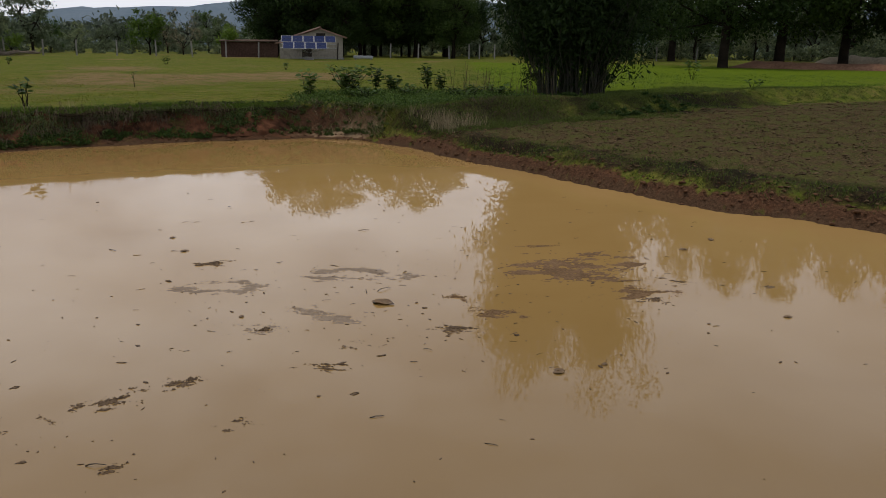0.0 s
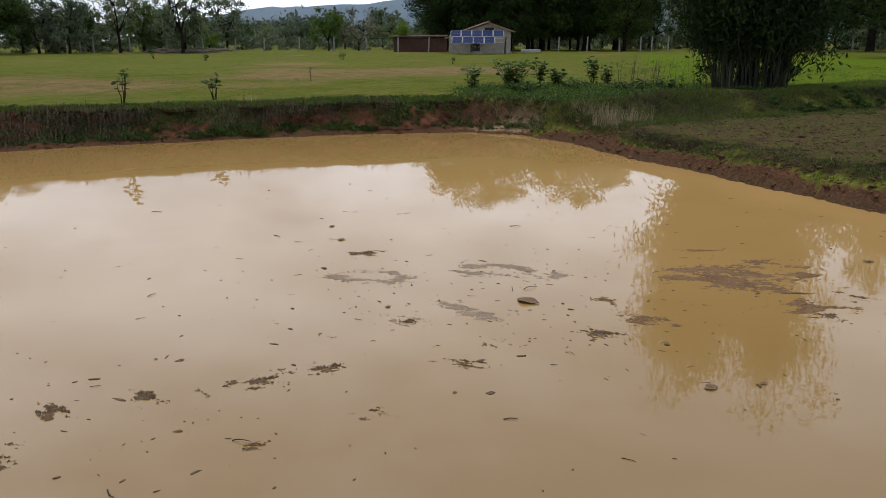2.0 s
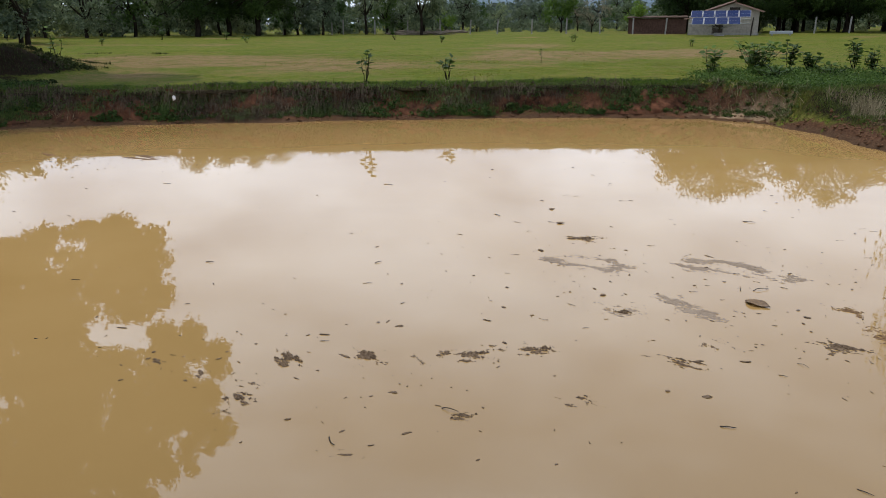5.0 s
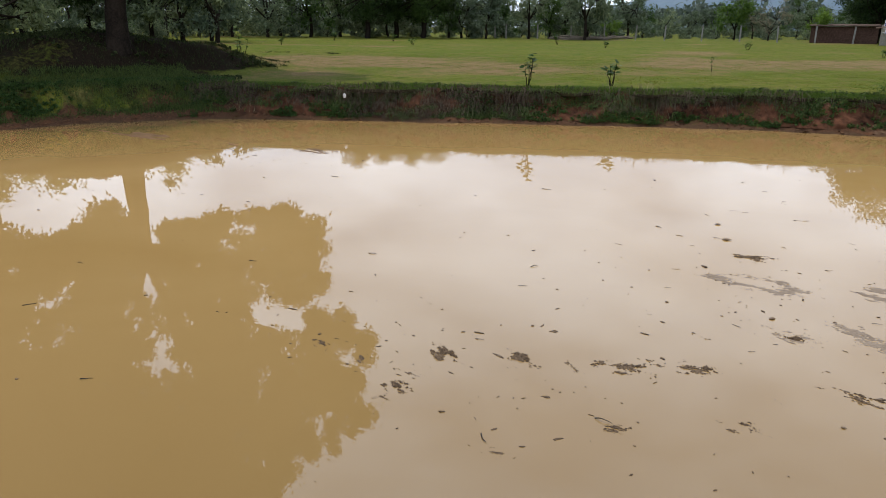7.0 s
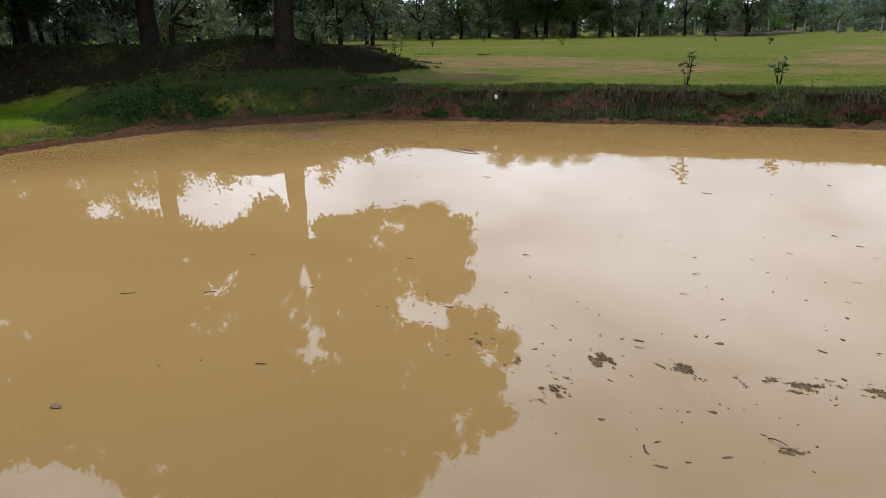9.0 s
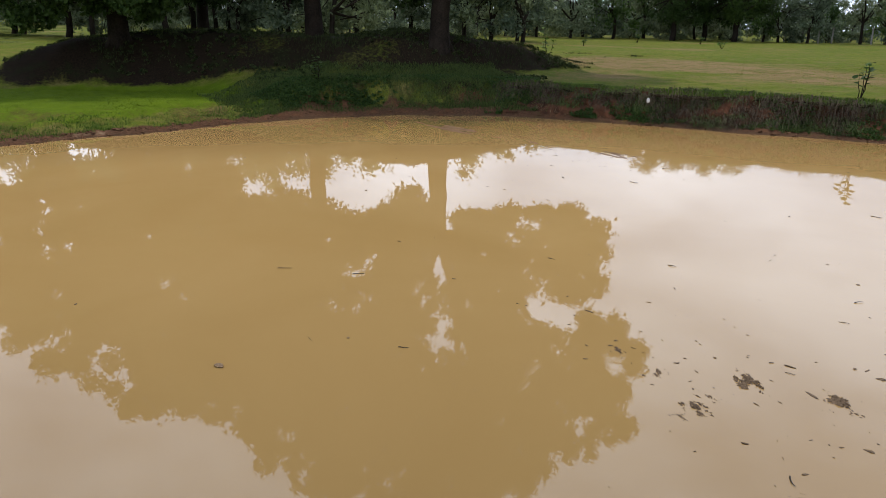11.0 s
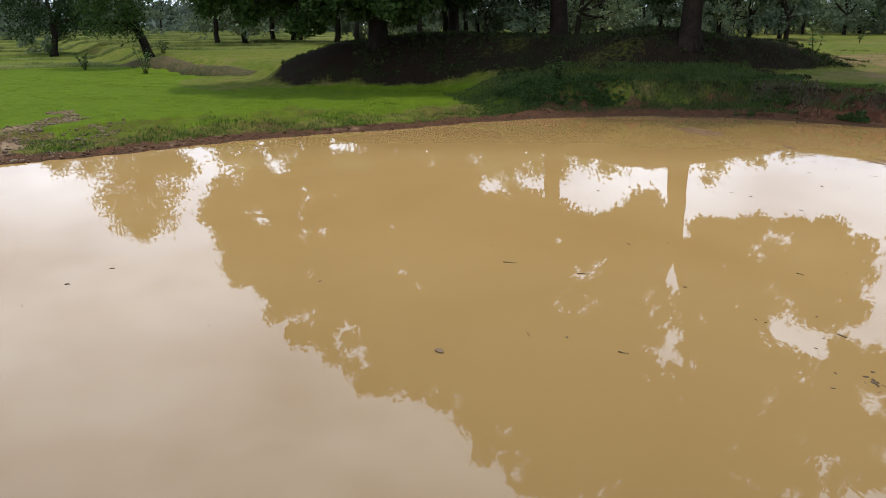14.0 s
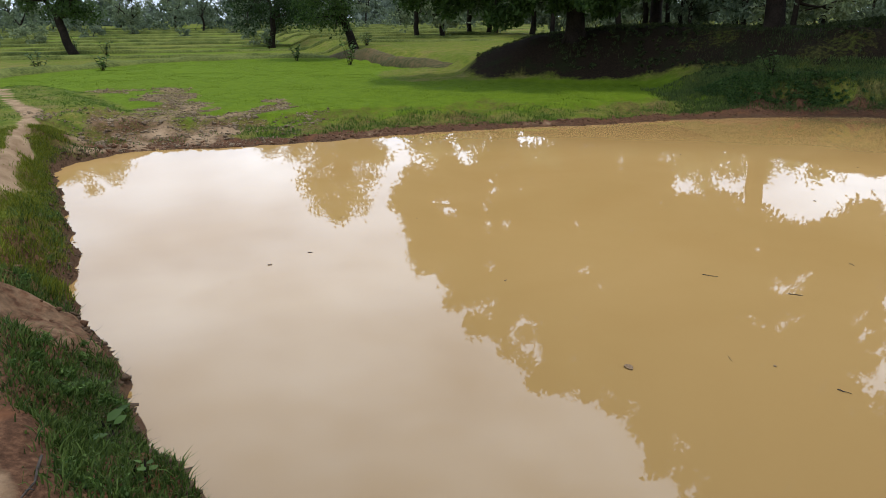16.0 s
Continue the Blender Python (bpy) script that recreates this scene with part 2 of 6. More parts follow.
def make_ground():
    m, nt, b = material("ground_earth_and_grass", 0.95)
    b.inputs["Specular IOR Level"].default_value = 0.03
    pos = place_of(nt)

    def attr(key):
        n = nt.nodes.new("ShaderNodeAttribute")
        n.attribute_name = key
        return n.outputs["Fac"]

    fine, mid, broad = noise_of(nt, 22.0, 6.0, 0.65, pos), noise_of(nt, 3.0, 5.0, 0.6, pos), noise_of(nt, 0.22, 4.0, 0.55, pos)
    grass = ramp_of(nt, mid, [(0.3, (0.084, 0.100, 0.014)), (0.5, (0.130, 0.148, 0.020)), (0.7, (0.200, 0.172, 0.044))])
    grass = mix_of(nt, ramp_of(nt, broad, [(0.42, (0, 0, 0)), (0.62, (0.7, 0.7, 0.7))]), grass, (0.098, 0.130, 0.017))
    patch = noise_of(nt, 1.1, 6.0, 0.7, pos)
    grass = mix_of(nt, ramp_of(nt, patch, [(0.48, (0, 0, 0)), (0.66, (0.75, 0.75, 0.75))]), grass, (0.175, 0.135, 0.050))
    grass = mix_of(nt, ramp_of(nt, patch, [(0.32, (0.8, 0.8, 0.8)), (0.46, (0, 0, 0))]), grass, (0.070, 0.105, 0.016))
    grass = mix_of(nt, 0.75, grass, ramp_of(nt, fine, [(0.30, (0.42, 0.45, 0.40)), (0.52, (0.88, 0.90, 0.85)), (0.72, (1.25, 1.22, 1.15))]), "MULTIPLY")
    # dark earth, deepened with the shade under the mound's trees
    dark_shade_earth = ramp_of(nt, fine, [(0.3, (0.008, 0.006, 0.004)), (0.7, (0.034, 0.023, 0.014))])
    dark_shade_earth = mix_of(nt, ramp_of(nt, patch, [(0.5, (0, 0, 0)), (0.7, (0.8, 0.8, 0.8))]), dark_shade_earth, (0.018, 0.026, 0.008))
    soil = ramp_of(nt, fine, [(0.25, (0.032, 0.017, 0.010)), (0.5, (0.085, 0.043, 0.024)), (0.75, (0.180, 0.092, 0.050))])
    soil = mix_of(nt, ramp_of(nt, mid, [(0.52, (0, 0, 0)), (0.72, (0.8, 0.8, 0.8))]), soil, (0.150, 0.064, 0.030))
    straw = ramp_of(nt, fine, [(0.3, (0.130, 0.090, 0.040)), (0.7, (0.290, 0.195, 0.092))])
    straw = mix_of(nt, ramp_of(nt, patch, [(0.40, (0.75, 0.75, 0.75)), (0.54, (0, 0, 0))]), straw, (0.105, 0.110, 0.024))
    paddy = ramp_of(nt, mid, [(0.3, (0.076, 0.120, 0.008)), (0.7, (0.116, 0.168, 0.011))])
    path = ramp_of(nt, mid, [(0.3, (0.190, 0.118, 0.064)), (0.7, (0.350, 0.245, 0.148))])
    plough = ramp_of(nt, fine, [(0.32, (0.026, 0.018, 0.009)), (0.52, (0.078, 0.053, 0.026)), (0.72, (0.175, 0.122, 0.062))])
    plough = mix_of(nt, ramp_of(nt, mid, [(0.42, (0, 0, 0)), (0.60, (0.7, 0.7, 0.7))]), plough, (0.072, 0.082, 0.020))
    wet = ramp_of(nt, fine, [(0.3, (0.050, 0.028, 0.016)), (0.7, (0.120, 0.070, 0.040))])
    col = grass
    for key, c in (("straw", straw), ("paddy", paddy), ("plough", plough), ("bare", soil), ("dark_shade_earth", dark_shade_earth), ("path", path), ("wet", wet)):
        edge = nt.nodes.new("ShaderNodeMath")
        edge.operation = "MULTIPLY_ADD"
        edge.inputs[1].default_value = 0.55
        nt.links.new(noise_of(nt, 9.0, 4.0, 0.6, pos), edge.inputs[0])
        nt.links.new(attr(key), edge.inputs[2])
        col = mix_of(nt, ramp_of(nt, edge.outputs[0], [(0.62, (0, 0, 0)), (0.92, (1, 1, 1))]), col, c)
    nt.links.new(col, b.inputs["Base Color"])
    bump_of(nt, b, fine, 0.7, 0.04)
    return m


def make_water():
    m, nt, b = material("muddy_water", 0.0)
    pos = place_of(nt)
    silt = noise_of(nt, 0.35, 4.0, 0.55, pos, 0.6)
    # light painted into the colour: dim by the near bank, palest past the middle
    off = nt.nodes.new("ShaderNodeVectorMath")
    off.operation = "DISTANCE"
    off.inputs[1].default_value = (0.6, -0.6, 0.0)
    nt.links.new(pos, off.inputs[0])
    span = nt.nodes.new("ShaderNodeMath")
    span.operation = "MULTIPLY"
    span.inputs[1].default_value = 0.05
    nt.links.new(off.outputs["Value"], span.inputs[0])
    water_light = ramp_of(nt, span.outputs[0], [(0.17, (0.70, 0.70, 0.70)), (0.44, (1.19, 1.19, 1.19)), (0.70, (1.52, 1.52, 1.52)), (0.95, (1.10, 1.07, 1.05))])
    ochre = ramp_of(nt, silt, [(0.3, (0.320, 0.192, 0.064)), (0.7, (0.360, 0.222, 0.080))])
    nt.links.new(mix_of(nt, 1.0, ochre, water_light, "MULTIPLY"), b.inputs["Base Color"])
    b.inputs["IOR"].default_value = 1.70
    mp = nt.nodes.new("ShaderNodeMapping")
    mp.inputs["Rotation"].default_value = (0, 0, radians(35))
    mp.inputs["Scale"].default_value = (1.0, 2.2, 1.0)
    nt.links.new(pos, mp.inputs["Vector"])
    ripple = noise_of(nt, 9.0, 1.0, 0.5, mp.outputs["Vector"])
    bump_of(nt, b, ripple, 0.028, 0.008)
    # the sheltered water under the far banks lies calm
    calm = nt.nodes.new("ShaderNodeMapRange")
    calm.inputs["From Min"].default_value, calm.inputs["From Max"].default_value = 0.42, 0.64
    calm.inputs["To Min"].default_value, calm.inputs["To Max"].default_value = 0.028, 0.0
    nt.links.new(span.outputs[0], calm.inputs["Value"])
    nt.links.new(calm.outputs["Result"], b.inputs["Normal"].links[0].from_node.inputs["Strength"])
    return m


M_GROUND, M_WATER = make_ground(), make_water()
M_BARK = plain("bark", (0.009, 0.007, 0.005), (0.034, 0.025, 0.018), 5.0, 0.95, bump=0.9, distance=0.03)
M_BAMBOO = plain("bamboo_culm", (0.010, 0.010, 0.006), (0.036, 0.032, 0.016), 4.0, 0.6)
M_LEAF_MOUND = leaf_material("leaf_mahua", (0.018, 0.036, 0.010), (0.050, 0.085, 0.022))
# both far leaf colours are paled and greyed to carry the haze
M_LEAF_FAR = leaf_material("leaf_wood_hazed", (0.068, 0.092, 0.054), (0.168, 0.205, 0.116))
M_LEAF_WOODS = leaf_material("leaf_far_woods_hazed", (0.060, 0.080, 0.062), (0.115, 0.140, 0.105))
M_LEAF_BAMBOO = leaf_material("leaf_bamboo", (0.015, 0.033, 0.009), (0.042, 0.074, 0.019))
M_LEAF_BUSH = leaf_material("leaf_bush", (0.028, 0.058, 0.014), (0.075, 0.125, 0.030))
M_LEAF_LIME = leaf_material("leaf_fresh", (0.060, 0.120, 0.018), (0.120, 0.190, 0.030))
M_TWIG_PALE = leaf_material("leafless_twigs", (0.100, 0.085, 0.060), (0.200, 0.170, 0.120), 0.1)
M_GRASS = leaf_material("grass_blades", (0.078, 0.108, 0.010), (0.168, 0.180, 0.020), 0.3, 0.6, False)
M_GRASS_LUSH = leaf_material("grass_lush", (0.042, 0.085, 0.013), (0.100, 0.155, 0.026), 0.3, 0.6, False)
M_PADDY = leaf_material("paddy_blades", (0.072, 0.116, 0.008), (0.116, 0.166, 0.012), 0.35, 0.6, False)
M_DRY = leaf_material("dry_grass", (0.150, 0.115, 0.060), (0.330, 0.270, 0.160), 0.2, 0.8, False)
M_ROOT = leaf_material("dead_roots", (0.034, 0.025, 0.016), (0.110, 0.084, 0.055), 0.1, 0.9, False)
M_BANKWEED = leaf_material("bank_weeds", (0.028, 0.046, 0.012), (0.085, 0.115, 0.030), 0.25, 0.6, False)
# the blue of distance haze is put into the forest colour
M_HILL = plain("hazed_hill_forest", (0.120, 0.168, 0.205), (0.155, 0.203, 0.238), 0.02, 1.0, bump=0)

# ---- the lie of the land ----
SHORE = np.array([
    (8.2, 7.0), (5.85, 9.5), (4.35, 10.8), (3.0, 12.3), (1.3, 14.6), (0.2, 16.2), (-1.1, 18.1), (-2.0, 18.9), (-3.5, 19.4), (-5.4, 18.6),
    (-7.7, 17.4), (-9.7, 16.0), (-13.1, 13.6), (-15.8, 11.8), (-17.6, 9.9), (-18.3, 8.0), (-18.3, 5.8), (-17.8, 3.5), (-16.9, 1.0),
    (-16.1, -1.3), (-14.9, -3.4), (-13.8, -5.4), (-13.3, -7.2), (-12.2, -7.75), (-11.2, -7.25), (-8.4, -5.4), (-6.5, -4.25),
    (-5.3, -3.45), (-4.4, -2.6), (-3.4, -1.7), (-1.5, 0.1), (0.5, 1.3), (4.0, 3.6), (7.6, 5.6)])
RIGHT, NORTH, WEST, SOUTHWEST, NEAR = 0, 1, 2, 3, 4
ZONE = np.array([0] * 7 + [1] * 7 + [2] * 3 + [3] * 6 + [4] * 11)
LEDGE = np.array([0.12, 0.46, 0.45, 0.30, 0.10])
RUN = np.array([0.55, 0.30, 1.00, 2.60, 0.62])
PATHLINE = np.array([(-19.5, -14.0), (-16.3, -11.4), (-14.6, -9.85), (-12.0, -8.35), (-9.7, -7.0), (-7.5, -5.75), (-5.8, -4.75), (-4.6, -3.95), (-3.3, -3.0), (-1.8, -1.6), (0, -0.4), (4.5, 1.5), (9.0, 4.0)])
BUNDLINE = np.array([(-30.0, 18.2), (-2.6, 18.8), (-1.0, 18.3), (0.2, 19.1), (1.8, 20.4), (3.5, 21.7), (5.2, 22.2), (8.6, 24.6), (12.5, 27.1), (17.2, 29.5), (60, 52), (400, 230)])
MUDTRACKS = (np.array([(-13.4, -7.8), (-15.3, -7.6), (-17.4, -8.2), (-19.8, -9.5), (-22.4, -10.6), (-21.5, -12.6)]), np.array([(-13.9, -6.6), (-15.2, -6.4), (-16.6, -5.9), (-18.8, -6.0)]))
DIVIDE = np.array([(-400, -150), (-60, -18), (-36, -7), (-28, -1), (-24.5, 4.0), (-17.5, 5.0), (0, 1.0), (10, 5.5), (400, 6)])
MOUND = np.array([(*polar(94.0, 28.5), 0.45), (*polar(92.5, 28.3), 1.10), (*polar(89, 28), 1.66), (*polar(83, 27.5), 1.95), (*polar(77, 27), 1.94), (*polar(71, 25.8), 1.86), (*polar(66.5, 25.8), 2.10), (*polar(60.6, 27.3), 1.74), (*polar(57.0, 29), 1.28), (*polar(55.3, 30.2), 0.86)])


def to_line(x, y, line):
    """Distance to a polyline, the index of its nearest segment, and the share along it."""
    best, seg, share = np.full(x.shape, 1e9), np.zeros(x.shape, int), np.zeros(x.shape)
    for i in range(len(line) - 1):
        a, b = line[i][:2], line[i + 1][:2]
        d = b - a
        t = np.clip(((x - a[0]) * d[0] + (y - a[1]) * d[1]) / (d @ d), 0, 1)
        r = np.hypot(x - a[0] - t * d[0], y - a[1] - t * d[1])
        near = r < best
        best, seg, share = np.where(near, r, best), np.where(near, i, seg), np.where(near, t, share)
    return best, seg, share


def inside(x, y, ring):
    odd = np.zeros(x.shape, bool)
    for i in range(len(ring)):
        a, b = ring[i], ring[(i + 1) % len(ring)]
        cut = ((a[1] > y) != (b[1] > y)) & (x < (b[0] - a[0]) * (y - a[1]) / (b[1] - a[1] + 1e-12) + a[0])
        odd ^= cut
    return odd


def shore(x, y):
    """Metres from the water's edge (negative over water) and the kind of bank."""
    r, seg, u = to_line(x, y, np.vstack([SHORE, SHORE[:1]]))
    s = np.where(inside(x, y, SHORE), -r, r)
    kinds = np.eye(5)[ZONE]
    mix = kinds[seg] * (1 - u)[..., None] + np.roll(kinds, -1, 0)[seg] * u[..., None]
    zone = np.argmax(mix + 0.3 * np.stack([vnoise(x * 1.1, y * 1.1, 900 + k) for k in range(5)], -1), -1)
    wob = 0.16 * vnoise(x * 0.8, y * 0.8, 5) + 0.08 * vnoise(x * 2.6, y * 2.6, 6) + 0.04 * vnoise(x * 7, y * 7, 7)
    wob = wob * np.where(zone == NEAR, 0.75, 1.0)
    return s + wob, zone, mix


def land(x, y):
    """Height of the ground and its cover at x, y (arrays)."""
    x, y = np.asarray(x, float), np.asarray(y, float)
    d = np.hypot(x, y)
    s, zone, mix = shore(x, y)
    near = sstep(140, 50, d)
    north = 0.82 + 0.006 * np.clip(d - 20, 0, 65) + 0.03 * fbm(x, y, 0.25, 3, 11) * near
    south = 0.32 + 0.007 * np.clip(d - 42, 0, 130)
    ydiv, ybund = np.interp(x, DIVIDE[:, 0], DIVIDE[:, 1]), np.interp(x, BUNDLINE[:, 0], BUNDLINE[:, 1])
    is_south = sstep(0.9, -0.9, y - ydiv)
    t = north * (1 - is_south) + south * is_south
    is_plough = sstep(0.75, -0.75, y - ybund + 0.25 * vnoise(x * 0.7, y * 0.7, 21)) * sstep(-3.0, -1.2, x) * (1 - sstep(-1.5, 1.5, (y + x * 0.2) * -1 + 2.0))
    t = t * (1 - is_plough) + (0.40 + 0.012 * np.clip(s, 0, 12)) * is_plough
    t = t + 0.12 * np.exp(-((y - ybund - 0.8) / 0.7) ** 2) * sstep(-2.0, 1.0, x)
    dn, _, _ = to_line(x, y, PATHLINE)
    on_bund = sstep(2.3, 1.1, dn + 0.25 * vnoise(x, y, 31))
    t = np.maximum(t, t * (1 - on_bund) + 0.56 * on_bund)
    # the low verge between pond and paddy
    verge = sstep(2.6, 1.4, s) * (zone == SOUTHWEST) * (s > 0)
    t = t + 0.03 * verge * is_south
    dm, seg, u = to_line(x, y, MOUND)
    top = MOUND[seg, 2] * (1 - u) + MOUND[np.minimum(seg + 1, len(MOUND) - 1), 2] * u
    side = sstep(3.9, 1.0, dm + 0.5 * vnoise(x * 0.5, y * 0.5, 41) + 0.25 * vnoise(x * 1.7, y * 1.7, 42))
    t = np.maximum(t, t + (top - t) * side)
    rough = 0.020 * fbm(x, y, 1.4, 3, 51) + 0.05 * is_plough * fbm(x, y, 2.6, 3, 61) * (s > 0.3)
    t = t + rough * near
    ledge, run = (mix @ LEDGE) * (1 + 0.40 * vnoise(x * 0.6, y * 0.6, 71) + 0.25 * vnoise(x * 2.3, y * 2.3, 75)), (mix @ RUN) * (1 + 0.40 * vnoise(x * 0.9, y * 0.9, 72) + 0.3 * vnoise(x * 3.1, y * 3.1, 76))
    low = 0.19 * (1 - 0.65 * mix[..., SOUTHWEST]) * np.clip(s / ledge, 0, 1) + 0.035 * fbm(x, y, 3.5, 3, 73) * sstep(0.0, 0.12, s)
    rise = sstep(0, 1, (s - ledge) / run)
    cut = rise + 0.10 * fbm(x, y, 1.9, 3, 74) * (rise > 0) * (rise < 1) * 4 * rise * (1 - rise)
    z = low + (t - low) * np.clip(cut, 0, 1)
    z = np.where(s < 0, np.maximum(s * 0.25, -0.35) - 0.012, z)
    cover = {}
    bank = sstep(-0.05, 0.02, s) * sstep(ledge + run * 1.25, ledge + run * 0.75, s)
    hang = 0.35 + 0.5 * fbm(x, y, 0.7, 3, 81)
    cover["bare"] = np.clip(bank * (mix @ np.array([0.20, 0.60, 0.22, 0.35, 0.40])) + 0.35 * bank * hang, 0, 1)
    cover["bare"] = np.where(zone == SOUTHWEST, np.maximum(cover["bare"] * 0.8, sstep(0.85, 0.45, s + 0.2 * vnoise(x * 1.3, y * 1.3, 83)) * (s > -0.05) * 0.8), cover["bare"])
    cover["bare"] = np.where(zone == NEAR, np.maximum(cover["bare"], sstep(1.9, 1.2, dn) * 0.85 * sstep(5.4, 3.9, np.hypot(x + 1, y + 1))), cover["bare"])
    cover["bare"] = np.where(zone == RIGHT, np.maximum(cover["bare"], sstep(0.36, 0.18, s + 0.15 * vnoise(x * 1.3, y * 1.3, 84)) * (s > -0.05) * 0.85), cover["bare"])
    cover["bare"] = np.where(zone == WEST, np.maximum(cover["bare"], sstep(0.80, 0.50, s + 0.25 * vnoise(x * 1.1, y * 1.1, 64)) * (s > -0.05) * 0.95), cover["bare"])
    cover["bare"] = np.maximum(cover["bare"], 0.85 * sstep(0.8, 0.5, np.hypot(x + 4.95, y + 3.35)) * (s > 0))
    cover["wet"] = sstep(0.22, 0.02, s) * 0.75 * (s > -1)
    cover["plough"] = is_plough * sstep(0.35, 0.9, s + 0.3 * vnoise(x * 1.4, y * 1.4, 82)) * sstep(-0.5, -1.3, y - ybund)
    cover["plough"] = np.maximum(cover["plough"], mix[..., RIGHT] * (s > 0.4) * sstep(9, 4, s) * (0.68 + 0.25 * vnoise(x * 0.9, y * 0.9, 89)))
    paddy_edge = s + 0.3 * vnoise(x * 0.6, y * 0.6, 91)
    far_edge = sstep(-43, -37, x)
    cover["paddy"] = is_south * sstep(1.1, 1.7, paddy_edge) * sstep(1.9, 2.7, dn) * far_edge * sstep(-24, -19, y + 0.15 * x + 4) * (1 - np.clip(side * 8, 0, 1))
    strips = is_south * sstep(40, 46, d) * (0.38 + 0.25 * vnoise(x * 0.11, y * 0.11, 99))
    cover["paddy"] = np.maximum(cover["paddy"], strips)
    green = sstep(1.3, 2.2, y - ybund + 0.4 * vnoise(x * 0.5, y * 0.5, 98)) * sstep(0.5, 3.0, x) * sstep(78, 60, d) * (0.72 + 0.2 * vnoise(x * 0.3, y * 0.3, 70))
    cover["paddy"] = np.maximum(cover["paddy"], green)
    tread = [sstep(w, w * 0.3, to_line(x, y, line)[0] + 0.55 * vnoise(x * 1.1, y * 1.1, 86) + 0.35 * vnoise(x * 3.1, y * 3.1, 87)) for line, w in zip(MUDTRACKS, (0.85, 0.75))]
    muddy = np.maximum(np.maximum(*tread) * 0.8, sstep(1.9, 0.9, np.hypot((x + 14.2) / 1.3, y + 7.1) + 0.5 * vnoise(x * 1.3, y * 1.3, 88)))
    cover["bare"] = np.maximum(cover["bare"], np.clip(muddy * 0.62, 0, 0.9) * (s > 0))
    cover["paddy"] = cover["paddy"] * (1 - np.clip(muddy, 0, 1))
    # tree shade on the mound goes into its ground colour here
    cover["dark_shade_earth"] = 0.95 * sstep(0.0, 0.22, side + 0.06 * vnoise(x * 1.2, y * 1.2, 94)) * np.clip(0.9 + 0.3 * fbm(x, y, 0.6, 3, 93), 0, 1) * (1 - 0.8 * sstep(6.7, 8.2, seg + u + 0.4 * vnoise(x, y, 92))) * sstep(0.2, 1.4, seg + u + 0.3 * vnoise(x, y, 90))
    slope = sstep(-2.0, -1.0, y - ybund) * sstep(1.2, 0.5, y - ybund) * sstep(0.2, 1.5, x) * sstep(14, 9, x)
    cover["dark_shade_earth"] = np.maximum(cover["dark_shade_earth"], slope * (0.66 + 0.3 * fbm(x, y, 0.9, 3, 69)))
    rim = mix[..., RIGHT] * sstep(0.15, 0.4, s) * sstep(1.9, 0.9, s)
    cover["dark_shade_earth"] = np.maximum(cover["dark_shade_earth"], rim * (0.66 + 0.22 * fbm(x, y, 1.2, 3, 65)))
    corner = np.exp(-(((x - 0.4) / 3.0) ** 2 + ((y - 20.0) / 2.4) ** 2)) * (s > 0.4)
    cover["dark_shade_earth"] = np.maximum(cover["dark_shade_earth"], corner * (0.85 + 0.25 * fbm(x, y, 1.1, 3, 63)))
    # shade at the mound's foot is put into the colour as well
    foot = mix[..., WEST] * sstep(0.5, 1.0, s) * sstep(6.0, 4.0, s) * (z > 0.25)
    cover["dark_shade_earth"] = np.maximum(cover["dark_shade_earth"], foot * (0.42 + 0.3 * fbm(x, y, 0.9, 3, 68)))
    cover["path"] = sstep(0.23, 0.09, dn + 0.10 * vnoise(x * 1.5, y * 1.5, 95)) * (0.62 + 0.33 * sstep(5.5, 9.0, np.hypot(x, y)))
    cover["path"] = np.maximum(cover["path"], (zone == SOUTHWEST) * sstep(0.75, 0.35, s) * sstep(0.03, 0.15, s) * (0.20 + 0.30 * vnoise(x * 0.8, y * 0.8, 96)))
    cover["path"] = np.maximum(cover["path"], np.clip(muddy * (0.50 + 0.35 * vnoise(x * 2.2, y * 2.2, 85)), 0, 0.9) * (s > 0.06))
    cover["path"] = np.maximum(cover["path"], np.exp(-(((x + 2.6) / 1.6) ** 2 + ((y - 19.3) / 0.5) ** 2)) * 0.75 * (s > 0.1))
    cover["path"] = np.maximum(cover["path"], (zone == NEAR) * sstep(1.7, 0.8, dn + 0.3 * vnoise(x * 1.5, y * 1.5, 67)) * sstep(6.5, 4.5, d) * sstep(0.45, 0.75, s) * (0.16 + 0.25 * fbm(x, y, 1.5, 3, 66)))
    cover["path"] = np.maximum(cover["path"], 0.42 * sstep(0.85, 0.5, np.hypot(x + 4.95, y + 3.35)) * (s > 0.1))
    st = 1.25 * np.exp(-(((x + 21.5) / 11.0) ** 2 + ((y - 21.5) / 6.0) ** 2)) + 0.7 * np.exp(-(((x + 12) / 9.0) ** 2 + ((y - 36.0) / 7.0) ** 2))
    cover["straw"] = np.clip(st * 0.9 + 0.06 + 0.50 * fbm(x, y, 0.16, 4, 97) * (1 - is_south), 0, 0.8) * (1 - is_plough)
    return z, s, zone, cover


def height(x, y):
    return float(land(np.array([x]), np.array([y]))[0][0])


def axis(stops, reach):
    """Grid lines: stops are (from, step), close where the camera is near; then ever wider out to reach."""
    core = []
    for (lo, step), (hi, _) in zip(stops, stops[1:]):
        core += list(np.arange(lo, hi, step))
    out, g, p = [], 0.13, core[-1]
    while p < reach:
        g *= 1.085
        p += g
        out.append(p)
    back, g, p = [], 0.13, core[0]
    while p > -reach:
        g *= 1.085
        p -= g
        back.append(p)
    return np.array(back[::-1] + core + out)


